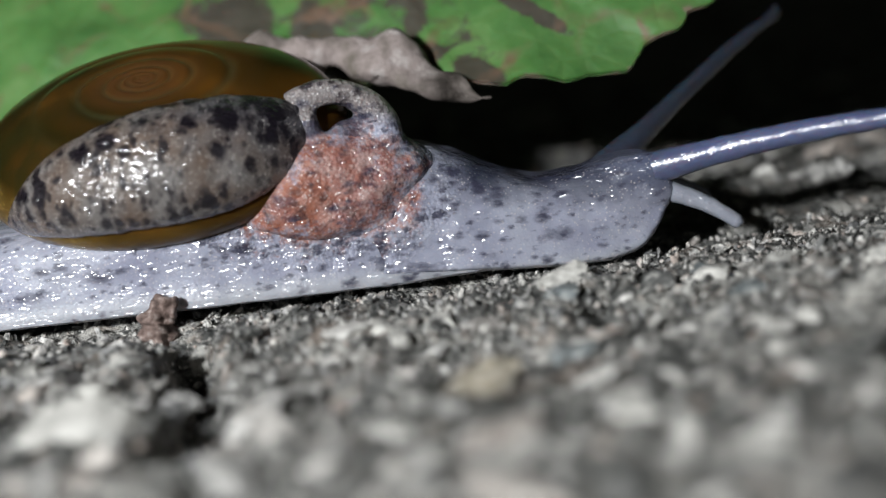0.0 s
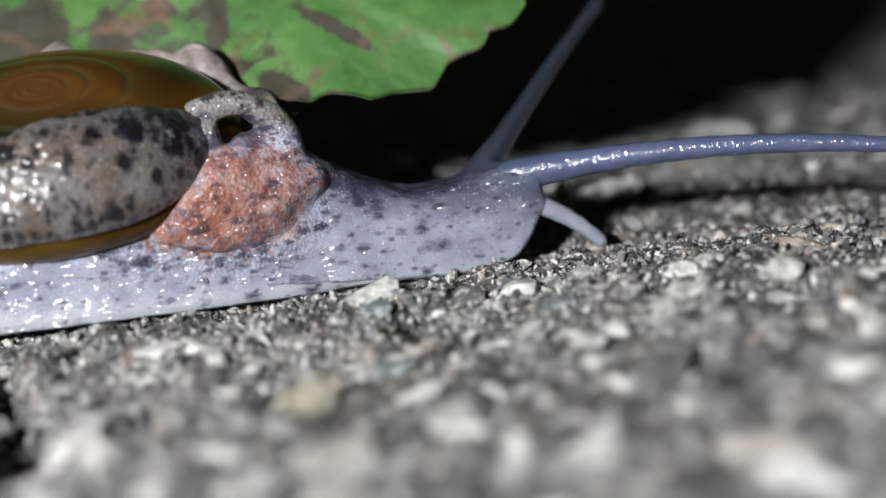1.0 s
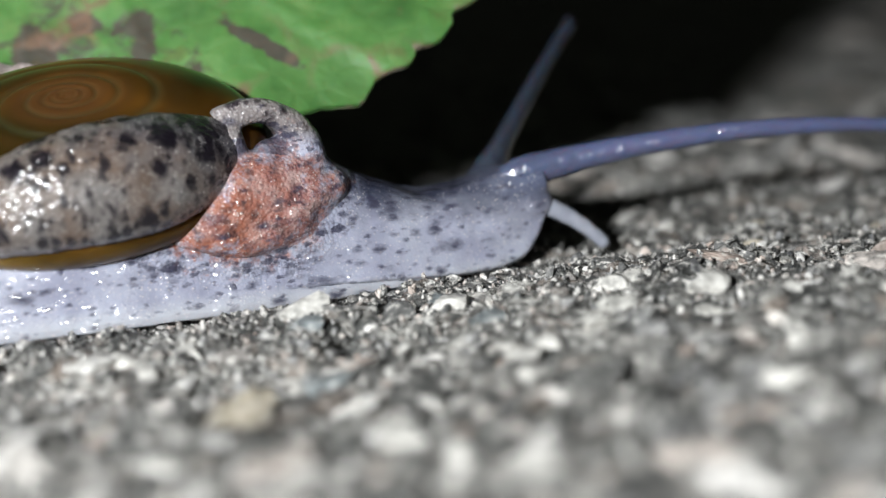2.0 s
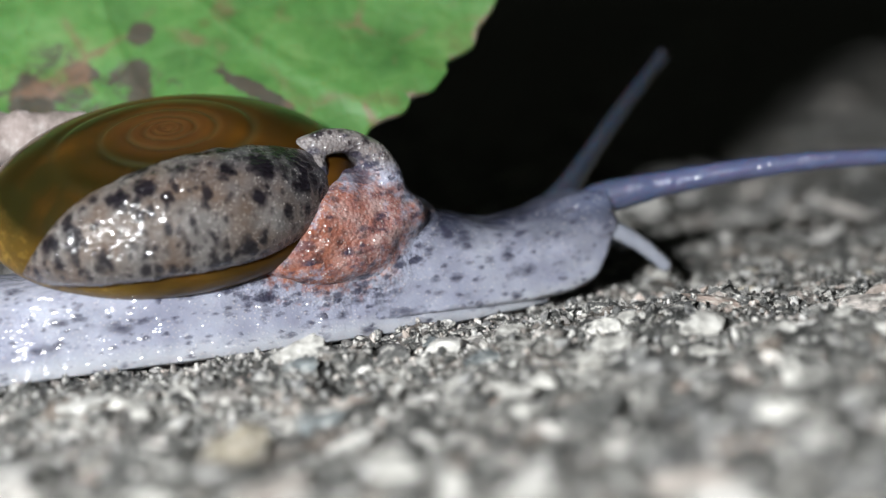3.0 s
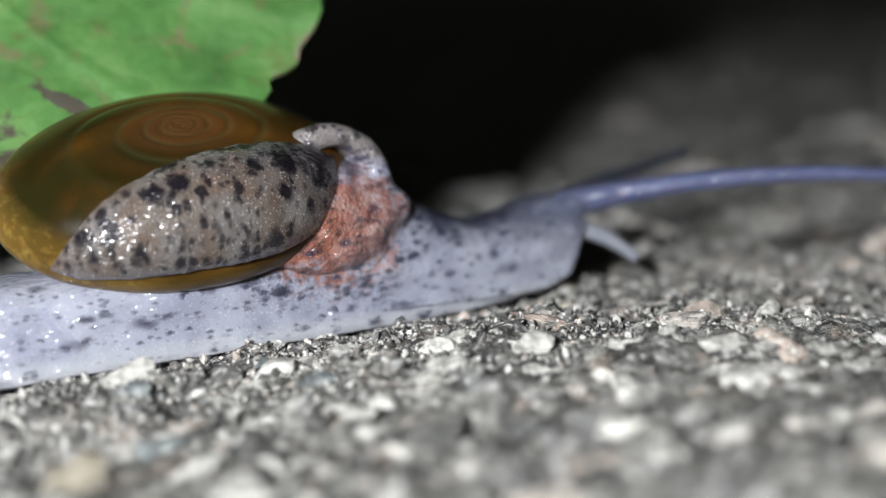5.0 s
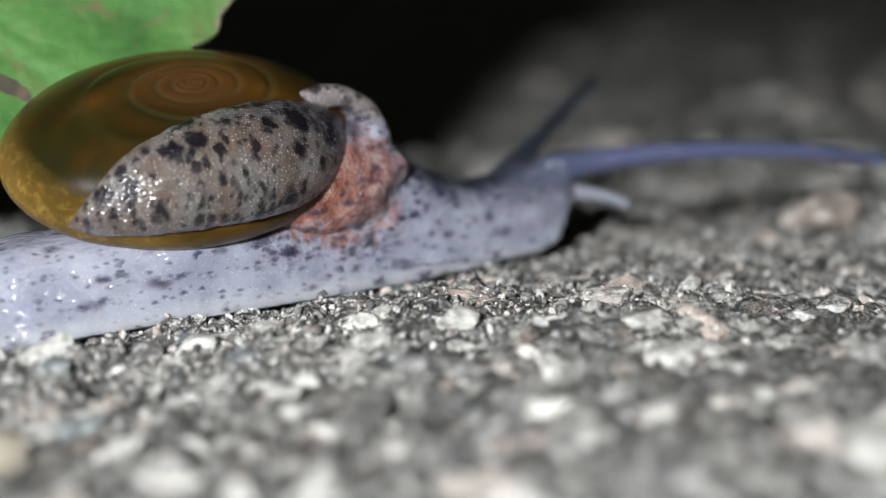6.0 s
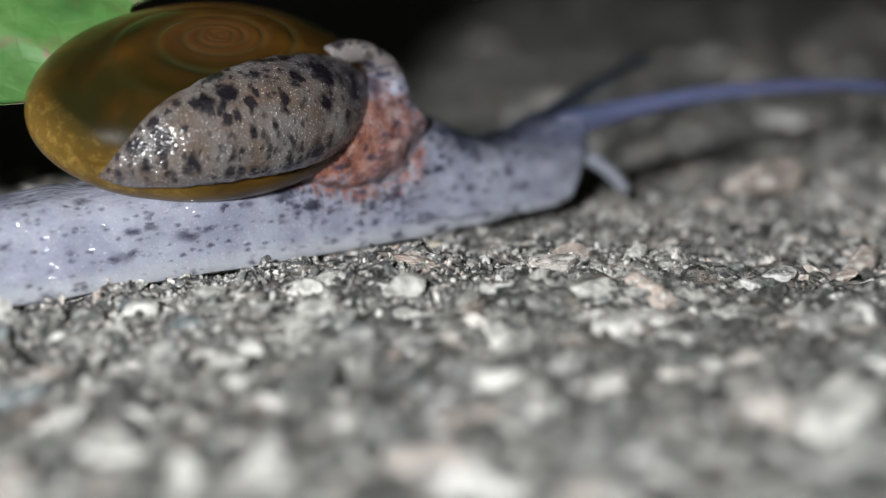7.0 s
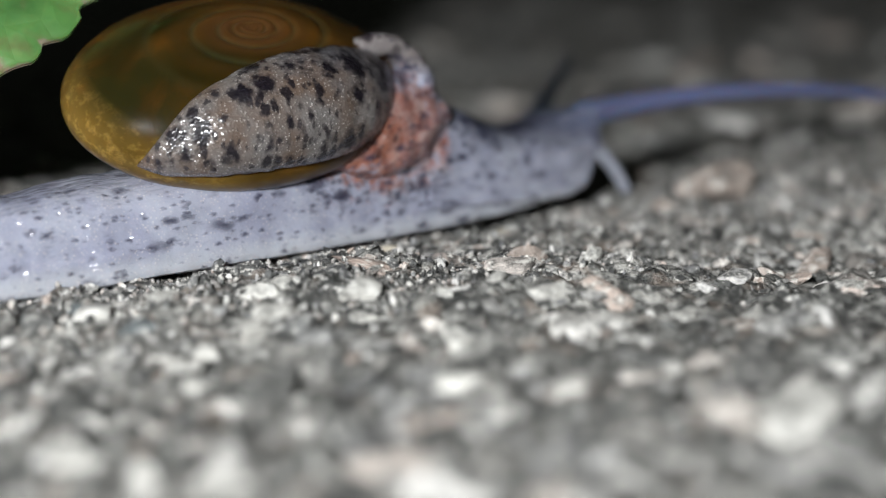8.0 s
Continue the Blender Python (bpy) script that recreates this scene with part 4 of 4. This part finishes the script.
for _ in range(2600):
    y = 44 + 360 * rng.random() ** 1.6
    x = rng.uniform(-0.5, 1.05) * (y + 70)
    far_spots.append((x, y, min(4.5, max(0.5, rng.lognormvariate(0.1, 0.5)))))
for _ in range(300):
    far_spots.append((rng.uniform(-90, -46), rng.uniform(-40, 60), rng.uniform(0.5, 1.8)))
for _ in range(500):
    far_spots.append((rng.uniform(90, 180), rng.uniform(-20, 60), rng.uniform(0.5, 2.0)))
build_grit("gravel", rng, far_spots, "aggregate grains in the concrete further off")

# loose fine grit along the strip before the snail
GRAIN_V, GRAIN_F = ico(1)
gv, gf, n = [], [], 0
for _ in range(9000):
    x = rng.uniform(-32, 78)
    y = 11.8 + 0.29 * x + rng.uniform(-16, 5)
    r = min(0.36, rng.lognormvariate(-2.15, 0.5))
    m = np.array(Euler((rng.uniform(0, 6), rng.uniform(0, 6), rng.uniform(0, 6))).to_matrix())
    gv.append(((GRAIN_V * (r * rng.uniform(0.7, 2.2), r * rng.uniform(0.6, 1.3), r * rng.uniform(0.4, 1))) @ m.T + (x, y, ground_height(x, y) + 0.3 * r)) * MM)
    gf.append(GRAIN_F + n)
    n += len(GRAIN_V)
tagged(part("grit", mesh_from("grit", np.concatenate(gv).tolist(), np.concatenate(gf).tolist(), GRIT, False), ground, "fine loose mineral grit"), kind="stuff")

STONE_MESHES = [mesh_from("stone", (s * MM).tolist(), SHAPE_FACES.tolist(), STONE, False) for s in SHAPES]
for x, y, r in single:
    e, s = turned(rng, r, rng.uniform(0.5, 0.8) if r < 1.2 else rng.uniform(0.3, 0.5))
    ob = part("stone", STONE_MESHES[rng.randrange(14)], ground, "", Matrix.LocRotScale(Vector((x, y, ground_height(x, y) - r * rng.uniform(0, 0.3))) * MM, e, s))

KEY_SHARED = {}
for i, (x, y, length, material) in enumerate(KEY_STONES):
    k = (i % 14, material.name)
    if k not in KEY_SHARED:
        KEY_SHARED[k] = mesh_from("stone", (SHAPES[i % 14] * MM).tolist(), SHAPE_FACES.tolist(), material, False)
    size = (length, length * rng.uniform(0.55, 0.75), length * rng.uniform(0.5, 0.65))
    part("stone", KEY_SHARED[k], ground, "", Matrix.LocRotScale(Vector((x, y, ground_height(x, y) + length * 0.02)) * MM, Euler((rng.uniform(-0.2, 0.2), rng.uniform(-0.2, 0.2), rng.uniform(-0.4, 0.6))), size))


def motions():
    """The snail glides along its track; its head draws in a little and its tentacles swing."""
    def at(along, rise, turn, aside):
        p = HOME + ALONG * along + Vector((-ALONG.y, ALONG.x, 0)) * aside
        return pose(p.x * MM, p.y * MM, (p.z + rise) * MM, 0, 0, turn)

    walk(snail, [(t, at(s, z, turn, side)) for t, s, z, turn, side in (
        (0.0, -20.2, 0.4, 12.5, 0.5), (0.5, -17.4, 0.2, 13.0, 0.3), (1.0, -14.8, 0.0, 13.3, 0.1), (1.5, -11.9, -0.2, 13.8, 0.0), (3.0, -3.4, -0.1, 16.0, 0.0),
        (3.5, 0.0, 0.0, 16.8, 0.0), (4.0, 2.9, 0.1, 17.2, 0.0), (4.5, 5.3, 0.0, 17.6, -0.1), (6.0, 13.6, 0.2, 19.2, -0.4), (6.5, 16.0, 0.1, 19.4, -0.5),
        (7.0, 18.9, 0.2, 19.5, -0.5), (7.5, 21.4, 0.2, 19.5, -0.5), (8.0, 24.3, 0.4, 19.5, -0.5))])
    lift = ((0.0, 0.0, 0.0), (1.5, 0.0, 0.0), (3.0, 0.0, 0.0), (3.5, 0.0, 0.0), (4.0, 0.0, 0.0), (4.5, 0.05, 0.0), (6.0, 0.35, 0.1), (8.0, 0.45, 0.1))
    slide = {3.0: 0.3, 3.5: 0.3, 4.0: 0.2, 4.5: 0.1}
    walk(shell, [(t, pose((x + slide.get(t, 0.0)) * MM, 0, z * MM) @ shell_pose) for t, z, x in lift])
    walk(mantle, [(t, pose(x * MM, 0, z * MM)) for t, z, x in lift])
    walk(collar, [(t, pose(x * MM, 0, z * MM)) for t, x, z in ((0.0, 0.9, -0.4), (1.5, 0.8, -0.4), (3.0, 0.3, -0.1), (3.5, 0.0, 0.0), (4.5, -0.4, 0.2), (6.0, -0.8, 0.4), (8.0, -0.6, 0.4))])
    drawn = {0.0: (2.2, -0.7), 0.5: (1.8, -0.7), 1.0: (1.0, -0.6), 1.5: (0.7, -0.4), 3.0: (0.1, -0.1), 3.5: (-0.4, -0.5), 4.0: (-0.3, -0.5), 4.5: (-0.1, -0.3),
             6.0: (-0.1, -0.2), 6.5: (0.1, -0.1), 7.0: (0.5, -0.2), 7.5: (0.5, -0.2), 8.0: (0.6, 0.0)}
    nod = {3.0: 4.0, 3.5: 5.0, 4.0: 5.0, 4.5: 4.0}
    walk(head, [(t, pose((x + 14) * MM, 0, (z + 3) * MM, 0, -nod.get(t, 0.0)) @ pose(-14 * MM, 0, -3 * MM)) for t, (x, z) in drawn.items()])
    # the near stalk: seconds, place of its root along and above the head, pitch, swing
    walk(near_tentacle, [(t, pose(x * MM, -1.2 * MM, z * MM, 0, pitch, -14.2 - 0.4 * t + swing)) for t, x, z, pitch, swing in (
        (0.0, 25.7, 4.0, -6.0, -4), (0.5, 25.4, 4.2, -2.4, -4), (1.0, 25.1, 4.8, -0.4, -2), (1.5, 24.6, 5.2, -0.9, 10), (3.0, 25.1, 6.0, -2.0, 0), (3.5, 24.0, 6.1, 2.8, -14),
        (4.0, 24.3, 5.8, 0.0, -14), (4.5, 24.6, 5.6, -2.4, -12), (6.0, 24.6, 5.4, 2.4, 0), (6.5, 24.8, 5.4, -4.4, 0), (7.0, 25.2, 5.4, -3.2, 0), (7.5, 25.4, 5.4, -2.8, 0), (8.0, 25.6, 5.6, -0.4, 0))])
    walk(far_tentacle, [(t, pose((22.0 + drawn[t][0]) * MM, 1.3 * MM, (4.5 + drawn[t][1]) * MM, 0, -up - 4, turn)) for t, turn, up in (
        (0.0, 36.9, 20.8), (0.5, 39.9, 17.8), (1.0, 41.8, 27.8), (1.5, 50.0, 23.7), (3.0, 34.4, 27.6), (3.5, 24.6, 9.3), (4.0, 10.6, 4.6),
        (4.5, 8.6, 3.2), (6.0, 31.3, 13.2), (6.5, 32.7, 16.2), (7.0, 19.0, 8.1), (7.5, 40.7, 11.2), (8.0, 40.9, 4.5))])
    feel = ((0.0, 26), (0.5, 30), (1.5, 34), (3.0, 40), (3.5, 44), (4.5, 40), (6.0, 13), (6.5, 27), (7.0, 37), (7.5, 44), (8.0, 49))
    walk(near_feeler, [(t, pose(24.6 * MM, -1.6 * MM, 3.9 * MM, 0, down, -14)) for t, down in feel])
    walk(far_feeler, [(t, pose(24.4 * MM, 1.5 * MM, 3.9 * MM, 0, down * 0.9, 22)) for t, down in feel])


motions()
